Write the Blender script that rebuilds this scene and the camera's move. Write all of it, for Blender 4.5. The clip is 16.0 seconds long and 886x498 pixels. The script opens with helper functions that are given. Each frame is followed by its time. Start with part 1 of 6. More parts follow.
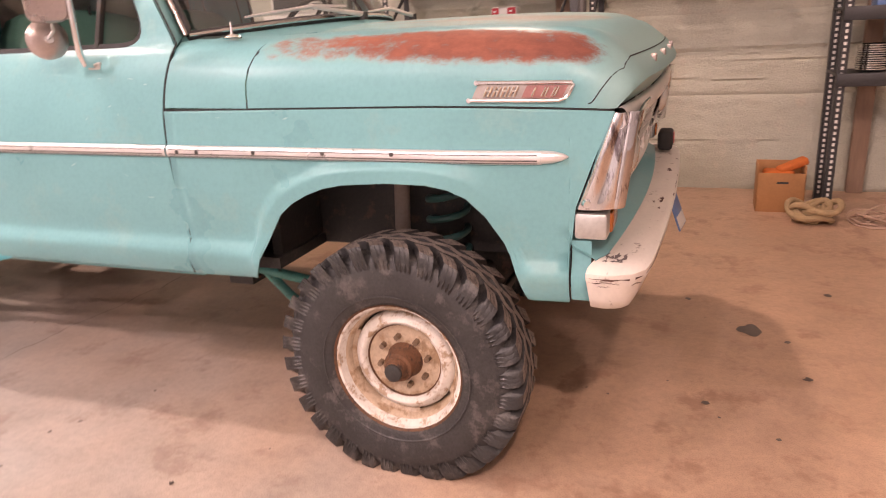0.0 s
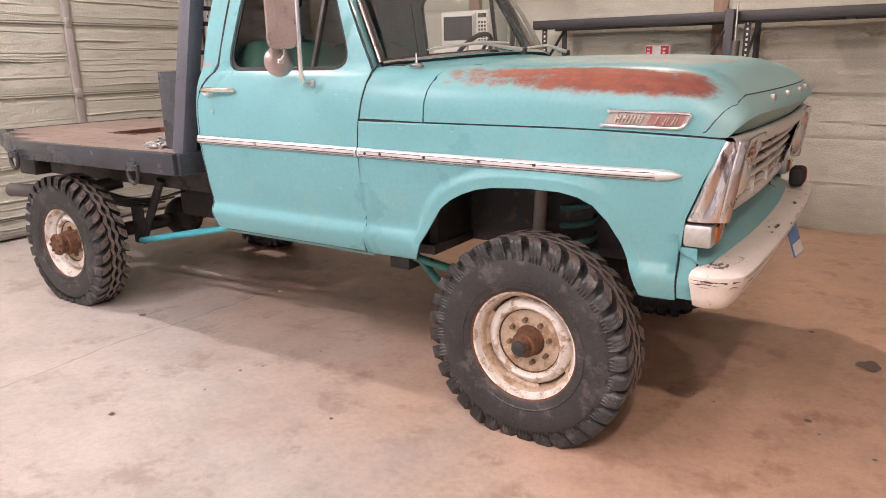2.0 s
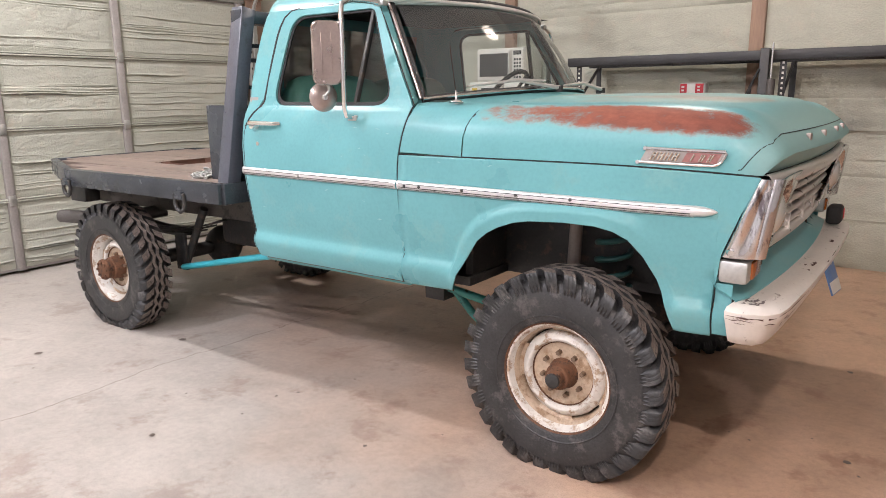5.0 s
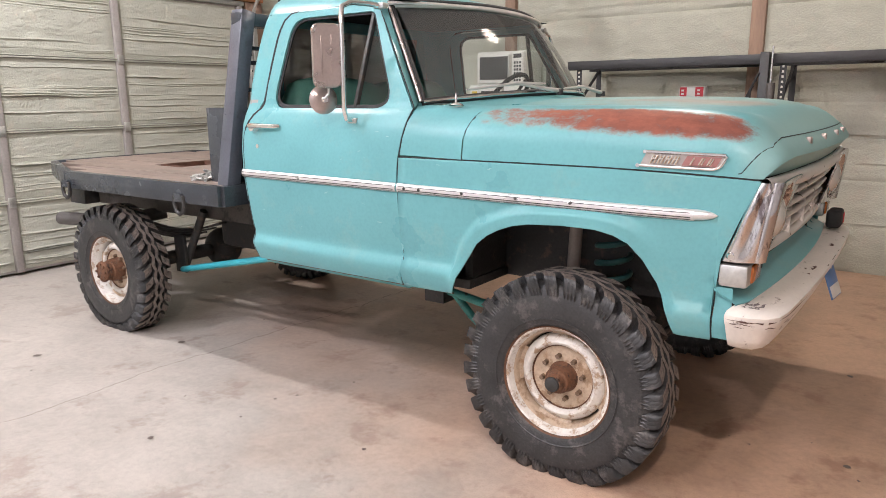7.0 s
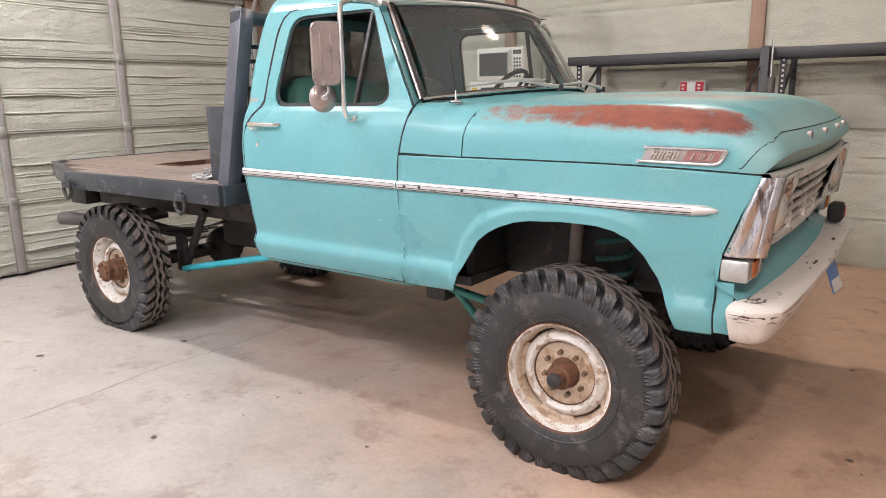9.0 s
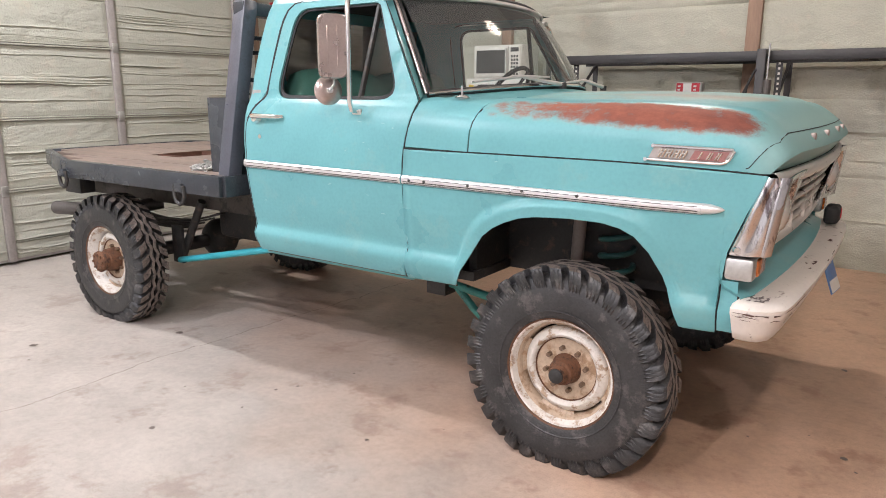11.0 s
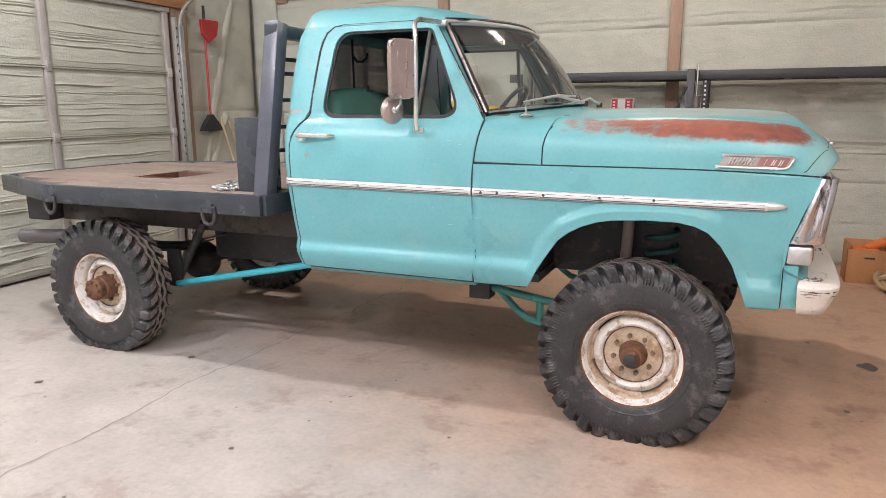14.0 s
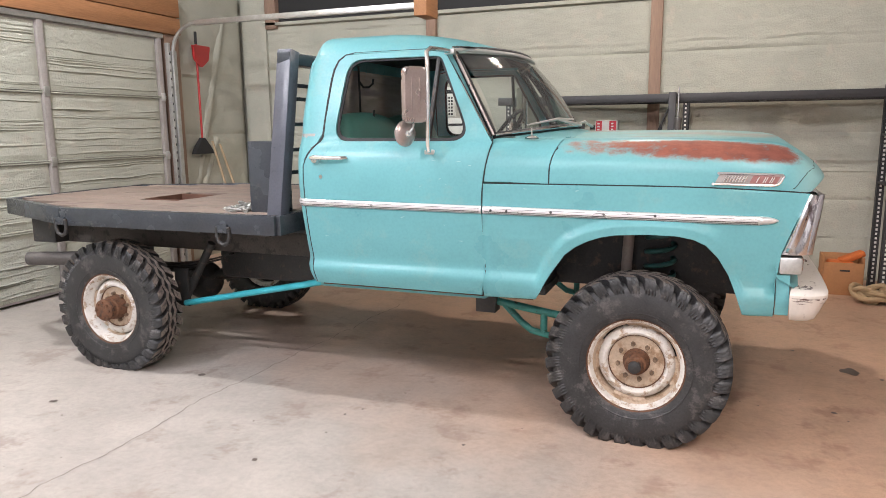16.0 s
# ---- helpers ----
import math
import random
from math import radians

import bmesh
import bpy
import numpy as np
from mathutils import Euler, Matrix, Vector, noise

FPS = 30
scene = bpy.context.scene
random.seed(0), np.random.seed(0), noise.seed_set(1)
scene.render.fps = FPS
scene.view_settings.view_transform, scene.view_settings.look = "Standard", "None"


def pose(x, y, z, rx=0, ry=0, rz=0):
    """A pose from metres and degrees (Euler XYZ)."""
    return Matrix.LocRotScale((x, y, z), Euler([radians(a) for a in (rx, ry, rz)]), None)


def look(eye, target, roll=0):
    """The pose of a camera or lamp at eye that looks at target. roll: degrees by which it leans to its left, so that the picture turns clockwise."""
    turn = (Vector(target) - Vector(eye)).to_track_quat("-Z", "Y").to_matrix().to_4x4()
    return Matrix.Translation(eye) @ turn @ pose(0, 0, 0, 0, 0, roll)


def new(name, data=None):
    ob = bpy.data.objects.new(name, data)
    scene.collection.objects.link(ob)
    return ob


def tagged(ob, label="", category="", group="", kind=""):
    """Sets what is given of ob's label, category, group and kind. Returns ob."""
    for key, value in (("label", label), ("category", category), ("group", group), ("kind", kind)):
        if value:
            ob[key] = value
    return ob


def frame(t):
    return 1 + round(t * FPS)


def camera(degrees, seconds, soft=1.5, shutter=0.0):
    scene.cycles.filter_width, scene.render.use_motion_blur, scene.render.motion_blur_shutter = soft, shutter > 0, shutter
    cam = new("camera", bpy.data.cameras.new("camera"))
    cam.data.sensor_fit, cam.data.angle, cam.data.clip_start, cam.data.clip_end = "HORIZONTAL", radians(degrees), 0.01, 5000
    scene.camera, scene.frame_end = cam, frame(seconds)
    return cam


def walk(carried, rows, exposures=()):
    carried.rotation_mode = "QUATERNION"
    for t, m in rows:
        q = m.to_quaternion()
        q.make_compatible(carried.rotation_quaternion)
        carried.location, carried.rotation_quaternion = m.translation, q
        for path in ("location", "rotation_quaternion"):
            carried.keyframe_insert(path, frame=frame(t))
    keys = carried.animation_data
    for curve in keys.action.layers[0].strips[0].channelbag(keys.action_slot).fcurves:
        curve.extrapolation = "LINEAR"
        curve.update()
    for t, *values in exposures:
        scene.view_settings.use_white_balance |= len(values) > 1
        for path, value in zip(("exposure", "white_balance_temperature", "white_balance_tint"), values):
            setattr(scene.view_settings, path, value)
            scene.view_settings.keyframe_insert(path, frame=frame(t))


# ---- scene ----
cam = camera(65.1, 16.0, soft=0.9, shutter=0.3)
PATH = [
    (0, (0.939, -2.83, 1.496), (0.249, -1.057, 0.881), -3.3),
    (0.5, (1.125, -2.888, 1.506), (0.233, -1.232, 0.826), 0.5),
    (1, (1.21, -2.985, 1.496), (0.116, -1.422, 0.896), 0.4),
    (1.5, (1.176, -3.149, 1.504), (0.052, -1.586, 0.964), -0.4),
    (2, (1.16, -3.26, 1.511), (0.105, -1.644, 0.987), -1.1),
    (2.5, (1.159, -3.28, 1.514), (0.052, -1.682, 1.042), -0.4),
    (3, (1.15, -3.303, 1.52), (0.018, -1.714, 1.078), -0.7),
    (3.5, (1.165, -3.313, 1.522), (0.03, -1.729, 1.073), -1.3),
    (4, (1.172, -3.321, 1.521), (0.033, -1.739, 1.074), -1.0),
    (6.5, (1.17, -3.324, 1.522), (0.033, -1.732, 1.105), -0.4),
    (7, (1.169, -3.32, 1.521), (0.031, -1.731, 1.097), -0.5),
    (7.5, (1.164, -3.314, 1.522), (0.023, -1.73, 1.087), -0.4),
    (8, (1.163, -3.313, 1.524), (0.011, -1.735, 1.096), -0.4),
    (8.5, (1.166, -3.319, 1.525), (0.02, -1.735, 1.101), -0.5),
    (9, (1.17, -3.319, 1.523), (0.03, -1.734, 1.09), -1.0),
    (11.5, (1.07, -3.374, 1.51), (-0.008, -1.752, 1.057), 1.2),
    (12, (0.931, -3.355, 1.505), (-0.025, -1.662, 1.035), -0.7),
    (12.5, (0.766, -3.435, 1.528), (-0.206, -1.75, 1.063), 0.2),
    (13, (0.558, -3.634, 1.532), (-0.275, -1.885, 1.036), -0.1),
    (13.5, (0.468, -3.827, 1.522), (-0.307, -2.024, 1.137), 1.1),
    (14, (0.404, -4.035, 1.536), (-0.365, -2.233, 1.134), -0.3),
    (14.5, (0.292, -4.201, 1.541), (-0.421, -2.369, 1.172), -0.9),
    (15, (0.258, -4.258, 1.54), (-0.342, -2.386, 1.174), -0.7),
    (15.5, (0.287, -4.261, 1.545), (-0.387, -2.412, 1.189), -0.3),
    (16, (0.297, -4.266, 1.547), (-0.407, -2.426, 1.203), -0.6),
]
LIGHT = [(0, 0.24, 8050, 38), (0.6, 0.25, 7800, 37), (1.4, 0.20, 7250, 30), (2.6, 0.17, 6780, 21), (4, 0.16, 6500, 16), (6.5, 0.16, 6370, 14), (9.2, 0.16, 6370, 14), (16, 0.17, 6300, 12)]
walk(cam, [(t, look(eye, target, roll)) for t, eye, target, roll in PATH], LIGHT)

# ---- world and lamps ----
world = bpy.data.worlds.new("world")
world.use_nodes = True
world.node_tree.nodes["Background"].inputs[0].default_value = (0.9, 0.95, 1.0, 1)
world.node_tree.nodes["Background"].inputs[1].default_value = 0.05
scene.world = world


def bulb(name, place, watts, colour, radius):
    data = bpy.data.lights.new(name, "POINT")
    data.energy, data.color, data.shadow_soft_size = watts, colour, radius
    ob = new(name, data)
    ob.location = place
    return ob


BULB = (-0.15, 1.12, 3.40)
bulb("bulb_light", BULB, 100, (1.0, 0.88, 0.76), 0.05)
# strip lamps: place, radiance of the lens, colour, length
# the last lamp is unseen, added to brighten the garage door
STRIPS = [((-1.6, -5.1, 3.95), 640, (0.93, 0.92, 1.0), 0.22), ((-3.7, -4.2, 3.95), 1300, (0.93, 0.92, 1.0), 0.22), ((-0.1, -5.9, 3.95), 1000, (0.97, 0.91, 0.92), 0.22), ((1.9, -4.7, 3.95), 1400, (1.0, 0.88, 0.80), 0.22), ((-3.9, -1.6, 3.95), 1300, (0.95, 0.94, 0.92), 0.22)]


# ---- helpers for building ----
def part(name, bm, mat, parent=None, label="", smooth=True):
    """One bmesh as one mesh object under a thing or a part."""
    bmesh.ops.recalc_face_normals(bm, faces=bm.faces[:])
    me = bpy.data.meshes.new(name)
    bm.to_mesh(me)
    bm.free()
    if smooth:
        me.polygons.foreach_set("use_smooth", [True] * len(me.polygons))
        me.set_sharp_from_angle(angle=radians(38))
    me.materials.append(mat)
    ob = new(name, me)
    if parent:
        ob.parent = parent
    if label:
        ob["label"] = label
    return ob


def thing(name, place, label, category, group="", kind=""):
    ob = new(name)
    ob.empty_display_size = 0.1
    ob.location = place
    return tagged(ob, label, category, group, kind)


def box(x0, x1, y0, y1, z0, z1, bevel=0.0, bm=None, seg=2):
    own = bmesh.new()
    bmesh.ops.create_cube(own, size=1.0)
    bmesh.ops.transform(own, matrix=Matrix.Translation(((x0 + x1) / 2, (y0 + y1) / 2, (z0 + z1) / 2))
                        @ Matrix.Diagonal((x1 - x0, y1 - y0, z1 - z0, 1)), verts=own.verts[:])
    if bevel:
        bmesh.ops.bevel(own, geom=own.edges[:], offset=bevel, segments=seg, affect="EDGES", profile=0.5)
    return merge(own, bm)


def merge(own, bm):
    if bm is None:
        return own
    me = bpy.data.meshes.new("tmp")
    own.to_mesh(me)
    own.free()
    bm.from_mesh(me)
    bpy.data.meshes.remove(me)
    return bm


def tube(points, r, seg=12, bm=None, caps=True, closed=False):
    """A round bar along points; r is one radius or one a point."""
    bm = bm or bmesh.new()
    pts = [Vector(p) for p in points]
    rs = r if isinstance(r, (list, tuple)) else [r] * len(pts)
    rings, side = [], None
    n = len(pts)
    for i, p in enumerate(pts):
        a = pts[(i - 1) % n] if closed else pts[max(i - 1, 0)]
        b = pts[(i + 1) % n] if closed else pts[min(i + 1, n - 1)]
        d = (b - a).normalized()
        if side is None:
            side = d.orthogonal().normalized()
        side = (side - d * side.dot(d)).normalized()
        up = d.cross(side)
        rings.append([bm.verts.new(p + rs[i] * (math.cos(k) * side + math.sin(k) * up))
                      for k in (2 * math.pi * j / seg for j in range(seg))])
    for i in range(n if closed else n - 1):
        a, b = rings[i], rings[(i + 1) % n]
        for j in range(seg):
            bm.faces.new((a[j], a[(j + 1) % seg], b[(j + 1) % seg], b[j]))
    if caps and not closed:
        bm.faces.new(rings[0][::-1])
        bm.faces.new(rings[-1])
    return bm


def bar(a, b, wx, wz, bm=None, bevel=0.004):
    """A square bar from a to b, wx across and wz high."""
    a, b = Vector(a), Vector(b)
    own = box(-wx / 2, wx / 2, 0, (b - a).length, -wz / 2, wz / 2, bevel)
    turn = (b - a).to_track_quat("Y", "Z").to_matrix().to_4x4()
    bmesh.ops.transform(own, matrix=Matrix.Translation(a) @ turn, verts=own.verts[:])
    return merge(own, bm)


def lathe(profile, seg=48, axis_y=True, bm=None):
    """Turns (r, h) pairs round the y axis (h along y), or round z."""
    bm = bm or bmesh.new()
    rows = []
    for r, h in profile:
        row = []
        for j in range(seg):
            c, s = math.cos(2 * math.pi * j / seg), math.sin(2 * math.pi * j / seg)
            row.append(bm.verts.new((r * c, h, r * s) if axis_y else (r * c, r * s, h)))
        rows.append(row)
    for a, b in zip(rows, rows[1:]):
        for j in range(seg):
            bm.faces.new((a[j], a[(j + 1) % seg], b[(j + 1) % seg], b[j]))
    return bm


def grid(fn, us, vs, bm=None):
    bm = bm or bmesh.new()
    rows = [[bm.verts.new(fn(u, v)) for v in vs] for u in us]
    for a, b in zip(rows, rows[1:]):
        for j in range(len(vs) - 1):
            bm.faces.new((a[j], a[j + 1], b[j + 1], b[j]))
    return bm


def lin(a, b, n):
    return [a + (b - a) * i / (n - 1) for i in range(n)]


def rounded(points, radii, n=6):
    """A closed outline with rounded corners."""
    out = []
    m = len(points)
    for i in range(m):
        p, a, b = (Vector(points[k % m]) for k in (i, i - 1, i + 1))
        r = radii[i] if isinstance(radii, (list, tuple)) else radii
        da, db = (a - p).normalized(), (b - p).normalized()
        half = max(0.05, math.acos(max(-1, min(1, da.dot(db)))) / 2)
        d = min(r / math.tan(half), (a - p).length * 0.49, (b - p).length * 0.49)
        s, e = p + da * d, p + db * d
        for k in range(n + 1):
            t = k / n
            out.append(((1 - t) ** 2 * s + 2 * t * (1 - t) * p + t * t * e)[:])
    return out


def resample(loop, n, start=0.0):
    pts = [Vector(p) for p in loop]
    m = len(pts)
    step = [(pts[(i + 1) % m] - pts[i]).length for i in range(m)]
    total, out, i, done = sum(step), [], 0, 0.0
    for k in range(n):
        want = total * k / n
        while done + step[i] < want and i < m - 1:
            done += step[i]
            i += 1
        f = (want - done) / max(step[i], 1e-9)
        out.append(pts[i].lerp(pts[(i + 1) % m], min(f, 1)))
    return out


def ring(outer, inner, fn, n=128, across=3, bm=None):
    """A flat frame between two outlines in a plane, laid on a surface by fn(x, z)."""
    bm = bm or bmesh.new()
    o = resample(outer, n)
    c = sum(o, Vector((0, 0))) / n
    inn = resample(inner, 4 * n)
    ang = [math.atan2(p.y - c.y, p.x - c.x) for p in inn]
    rows = []
    for k in range(across + 1):
        rows.append([])
    for p in o:
        a = math.atan2(p.y - c.y, p.x - c.x)
        q = inn[min(range(len(inn)), key=lambda i: abs((ang[i] - a + math.pi) % (2 * math.pi) - math.pi))]
        for k in range(across + 1):
            v = p.lerp(q, k / across)
            rows[k].append(bm.verts.new(fn(v.x, v.y)))
    for a, b in zip(rows, rows[1:]):
        for j in range(n):
            bm.faces.new((a[j], a[(j + 1) % n], b[(j + 1) % n], b[j]))
    return bm


def thick(ob, amount, offset=-1.0):
    m = ob.modifiers.new("thickness", "SOLIDIFY")
    m.thickness, m.offset = amount, offset
    ob.modifiers.new("crisp", "EDGE_SPLIT").split_angle = radians(42)
    return ob


# ---- materials ----
def material(name, colour, rough=0.6, metal=0.0, vary=0.12, scale=6.0, fine=60.0, bump=0.1, coat=0.0, second=None, amount=0.5, stretch=(1, 1, 1), rvary=0.15):
    """A surface with variation at two scales; second: a colour mixed in by blotches, amount of it from 0 to 1."""
    mat = bpy.data.materials.new(name)
    mat.use_nodes = True
    t = mat.node_tree
    n, l = t.nodes, t.links
    bsdf = n["Principled BSDF"]
    bsdf.inputs["Metallic"].default_value = metal
    bsdf.inputs["Coat Weight"].default_value = coat
    bsdf.inputs["Coat Roughness"].default_value = 0.15
    co = n.new("ShaderNodeTexCoord")
    mp = n.new("ShaderNodeMapping")
    mp.inputs["Scale"].default_value = stretch
    l.new(co.outputs["Object"], mp.inputs["Vector"])
    big, small = n.new("ShaderNodeTexNoise"), n.new("ShaderNodeTexNoise")
    for tex, sc, det in ((big, scale, 6), (small, fine, 4)):
        tex.inputs["Scale"].default_value, tex.inputs["Detail"].default_value = sc, det
        l.new(mp.outputs["Vector"], tex.inputs["Vector"])
    def tone(c, k):
        return tuple(max(0, min(1, v * k)) for v in c) + (1,)
    ramp = n.new("ShaderNodeValToRGB")
    ramp.color_ramp.elements[0].position, ramp.color_ramp.elements[1].position = 0.22, 0.78
    ramp.color_ramp.elements[0].color = tone(colour, 1 - vary)
    ramp.color_ramp.elements[1].color = tone(colour, 1 + vary)
    l.new(big.outputs["Fac"], ramp.inputs["Fac"])
    out = ramp.outputs["Color"]
    if second:
        blot = n.new("ShaderNodeTexNoise")
        blot.inputs["Scale"].default_value, blot.inputs["Detail"].default_value, blot.inputs["Roughness"].default_value = scale * 1.7, 10, 0.7
        l.new(mp.outputs["Vector"], blot.inputs["Vector"])
        edge = n.new("ShaderNodeValToRGB")
        edge.color_ramp.elements[0].position, edge.color_ramp.elements[1].position = 0.68 - 0.36 * amount, 0.76 - 0.36 * amount
        l.new(blot.outputs["Fac"], edge.inputs["Fac"])
        mix = n.new("ShaderNodeMix")
        mix.data_type = "RGBA"
        l.new(edge.outputs["Color"], mix.inputs["Factor"])
        l.new(out, mix.inputs["A"])
        mix.inputs["B"].default_value = (*second, 1)
        out = mix.outputs["Result"]
    grain = n.new("ShaderNodeMix")
    grain.data_type, grain.blend_type = "RGBA", "MULTIPLY"
    grain.inputs["Factor"].default_value = min(1.0, vary * 2)
    l.new(out, grain.inputs["A"])
    gr = n.new("ShaderNodeValToRGB")
    gr.color_ramp.elements[0].position, gr.color_ramp.elements[0].color = 0.3, (0.6, 0.6, 0.6, 1)
    gr.color_ramp.elements[1].position = 0.6
    l.new(small.outputs["Fac"], gr.inputs["Fac"])
    l.new(gr.outputs["Color"], grain.inputs["B"])
    l.new(grain.outputs["Result"], bsdf.inputs["Base Color"])
    rr = n.new("ShaderNodeMapRange")
    rr.inputs["To Min"].default_value, rr.inputs["To Max"].default_value = max(0.02, rough - rvary), min(1, rough + rvary)
    l.new(big.outputs["Fac"], rr.inputs["Value"])
    l.new(rr.outputs["Result"], bsdf.inputs["Roughness"])
    if bump:
        bp = n.new("ShaderNodeBump")
        bp.inputs["Strength"].default_value, bp.inputs["Distance"].default_value = bump, 0.01
        l.new(small.outputs["Fac"], bp.inputs["Height"])
        l.new(bp.outputs["Normal"], bsdf.inputs["Normal"])
    return mat


def glass(name, tint=(0.85, 0.95, 0.92), rough=0.0):
    mat = bpy.data.materials.new(name)
    mat.use_nodes = True
    t = mat.node_tree
    t.nodes.remove(t.nodes["Principled BSDF"])
    clear, gloss, mix, fres = (t.nodes.new(k) for k in ("ShaderNodeBsdfTransparent", "ShaderNodeBsdfGlossy", "ShaderNodeMixShader", "ShaderNodeFresnel"))
    clear.inputs["Color"].default_value = (*tint, 1)
    gloss.inputs["Roughness"].default_value = rough
    fres.inputs["IOR"].default_value = 1.5
    t.links.new(fres.outputs[0], mix.inputs[0])
    t.links.new(clear.outputs[0], mix.inputs[1])
    t.links.new(gloss.outputs[0], mix.inputs[2])
    t.links.new(mix.outputs[0], t.nodes["Material Output"].inputs["Surface"])
    return mat


def dusty(name, tint, dust, amount):
    """Glass under a patchy diffuse film, dust on the windscreen."""
    mat = glass(name, tint, 0.02)
    t = mat.node_tree
    out = t.nodes["Material Output"]
    old = out.inputs["Surface"].links[0].from_socket
    film, mix, tex, cut = (t.nodes.new(k) for k in ("ShaderNodeBsdfDiffuse", "ShaderNodeMixShader", "ShaderNodeTexNoise", "ShaderNodeMapRange"))
    film.inputs["Color"].default_value = (*dust, 1)
    tex.inputs["Scale"].default_value, tex.inputs["Detail"].default_value = 7, 8
    cut.inputs["To Min"].default_value, cut.inputs["To Max"].default_value = amount * 0.6, amount * 1.4
    t.links.new(tex.outputs["Fac"], cut.inputs["Value"])
    t.links.new(cut.outputs["Result"], mix.inputs[0])
    t.links.new(old, mix.inputs[1])
    t.links.new(film.outputs[0], mix.inputs[2])
    t.links.new(mix.outputs[0], out.inputs["Surface"])
    return mat


def emitter(name, colour, strength):
    mat = bpy.data.materials.new(name)
    mat.use_nodes = True
    b = mat.node_tree.nodes["Principled BSDF"]
    b.inputs["Base Color"].default_value = (*colour, 1)
    b.inputs["Emission Color"].default_value = (*colour, 1)
    b.inputs["Emission Strength"].default_value = strength
    return mat


TEAL = (0.142, 0.37, 0.392)
M_PAINT = material("teal_paint", TEAL, 0.30, 0, 0.08, 2.6, 70, 0.010, coat=0.0, rvary=0.09, second=(0.165, 0.375, 0.385), amount=0.36)
M_PAINT.node_tree.nodes["Principled BSDF"].inputs["Specular IOR Level"].default_value = 0.26
M_WHITE = material("chipped_white_paint", (0.74, 0.69, 0.63), 0.4, 0, 0.06, 13, 60, 0.03, second=(0.14, 0.085, 0.06), amount=0.22, stretch=(1.3, 0.6, 1))
M_SCUFF = material("pale_scuffed_paint", (0.25, 0.46, 0.47), 0.6, 0, 0.1, 20, 90, 0.02)
M_CHIP = material("bare_rusted_chip", (0.10, 0.05, 0.04), 0.7, 0, 0.2, 30, 90, 0.1)
M_RIM = material("cream_wheel_paint", (0.68, 0.65, 0.60), 0.48, 0, 0.14, 11, 70, 0.08, second=(0.38, 0.275, 0.19), amount=0.46)
M_RIMRUST = material("rust_stained_rim", (0.52, 0.40, 0.29), 0.5, 0, 0.24, 7, 80, 0.10, second=(0.33, 0.215, 0.13), amount=0.50)
M_LUG = material("rusted_lug", (0.20, 0.135, 0.09), 0.6, 0.2, 0.3, 30, 120, 0.2)
M_RUBBER = material("black_tyre_rubber", (0.033, 0.033, 0.034), 0.46, 0, 0.40, 7, 110, 0.20, second=(0.090, 0.084, 0.080), amount=0.42)
M_TREAD = material("dusty_tread_rubber", (0.20, 0.165, 0.142), 0.75, 0, 0.35, 24, 140, 0.25, second=(0.08, 0.07, 0.064), amount=0.40)
M_RUST = material("rusty_iron", (0.16, 0.075, 0.04), 0.8, 0.2, 0.3, 20, 120, 0.4, second=(0.07, 0.04, 0.03), amount=0.4)
M_CHROME = material("worn_chrome", (0.84, 0.82, 0.81), 0.09, 1.0, 0.06, 9, 120, 0.02, rvary=0.06)
# tarnish together with dark streaks painted in place of reflections
M_BEZEL = material("tarnish_reflection_chrome", (0.74, 0.72, 0.73), 0.10, 1.0, 0.10, 6, 120, 0.03, rvary=0.08, second=(0.20, 0.165, 0.17), amount=0.47, stretch=(2.2, 1.0, 0.6))
M_DULL = material("dull_aluminium", (0.78, 0.74, 0.71), 0.32, 0.55, 0.08, 12, 120, 0.03)
M_STEEL = material("dark_painted_steel", (0.045, 0.051, 0.060), 0.25, 0, 0.25, 5, 90, 0.10, second=(0.08, 0.082, 0.085), amount=0.22)
# the dark steel again, lightened for the sheen on the headboard posts
M_POST = material("sheen_lightened_steel", (0.085, 0.09, 0.112), 0.32, 0, 0.2, 5, 90, 0.10, second=(0.06, 0.062, 0.072), amount=0.3)
M_SCRAPE = material("scraped_bare_metal", (0.20, 0.165, 0.16), 0.5, 0.3, 0.3, 30, 120, 0.15)
M_FRAME = material("greasy_black_steel", (0.034, 0.033, 0.032), 0.55, 0, 0.3, 9, 90, 0.2, second=(0.09, 0.065, 0.05), amount=0.34)
M_DECK = material("worn_deck_wood", (0.215, 0.163, 0.133), 0.75, 0, 0.28, 3, 40, 0.3, stretch=(0.25, 2.2, 1), second=(0.15, 0.105, 0.09), amount=0.35)
M_BLACK = material("matt_black", (0.018, 0.018, 0.019), 0.7, 0, 0.2, 20, 90, 0.1)
M_FOAM = material("spray_foam", (0.445, 0.445, 0.375), 0.85, 0, 0.09, 3, 70, 0.95, second=(0.475, 0.455, 0.38), amount=0.35)
M_SHEET = material("grey_wall_sheet", (0.52, 0.53, 0.55), 0.6, 0, 0.08, 2, 40, 0.06)
M_STILE = material("grey_door_steel", (0.33, 0.30, 0.28), 0.55, 0.1, 0.14, 6, 60, 0.1)
M_GALV = material("galvanised_steel", (0.55, 0.55, 0.53), 0.4, 0.85, 0.15, 14, 80, 0.1)
M_WOOD = material("brown_post_wood", (0.30, 0.20, 0.145), 0.75, 0, 0.2, 3, 30, 0.3, stretch=(3, 3, 0.25))
M_LUMBER = material("orange_header_wood", (0.42, 0.20, 0.09), 0.7, 0, 0.2, 3, 30, 0.25, stretch=(3, 0.25, 3))


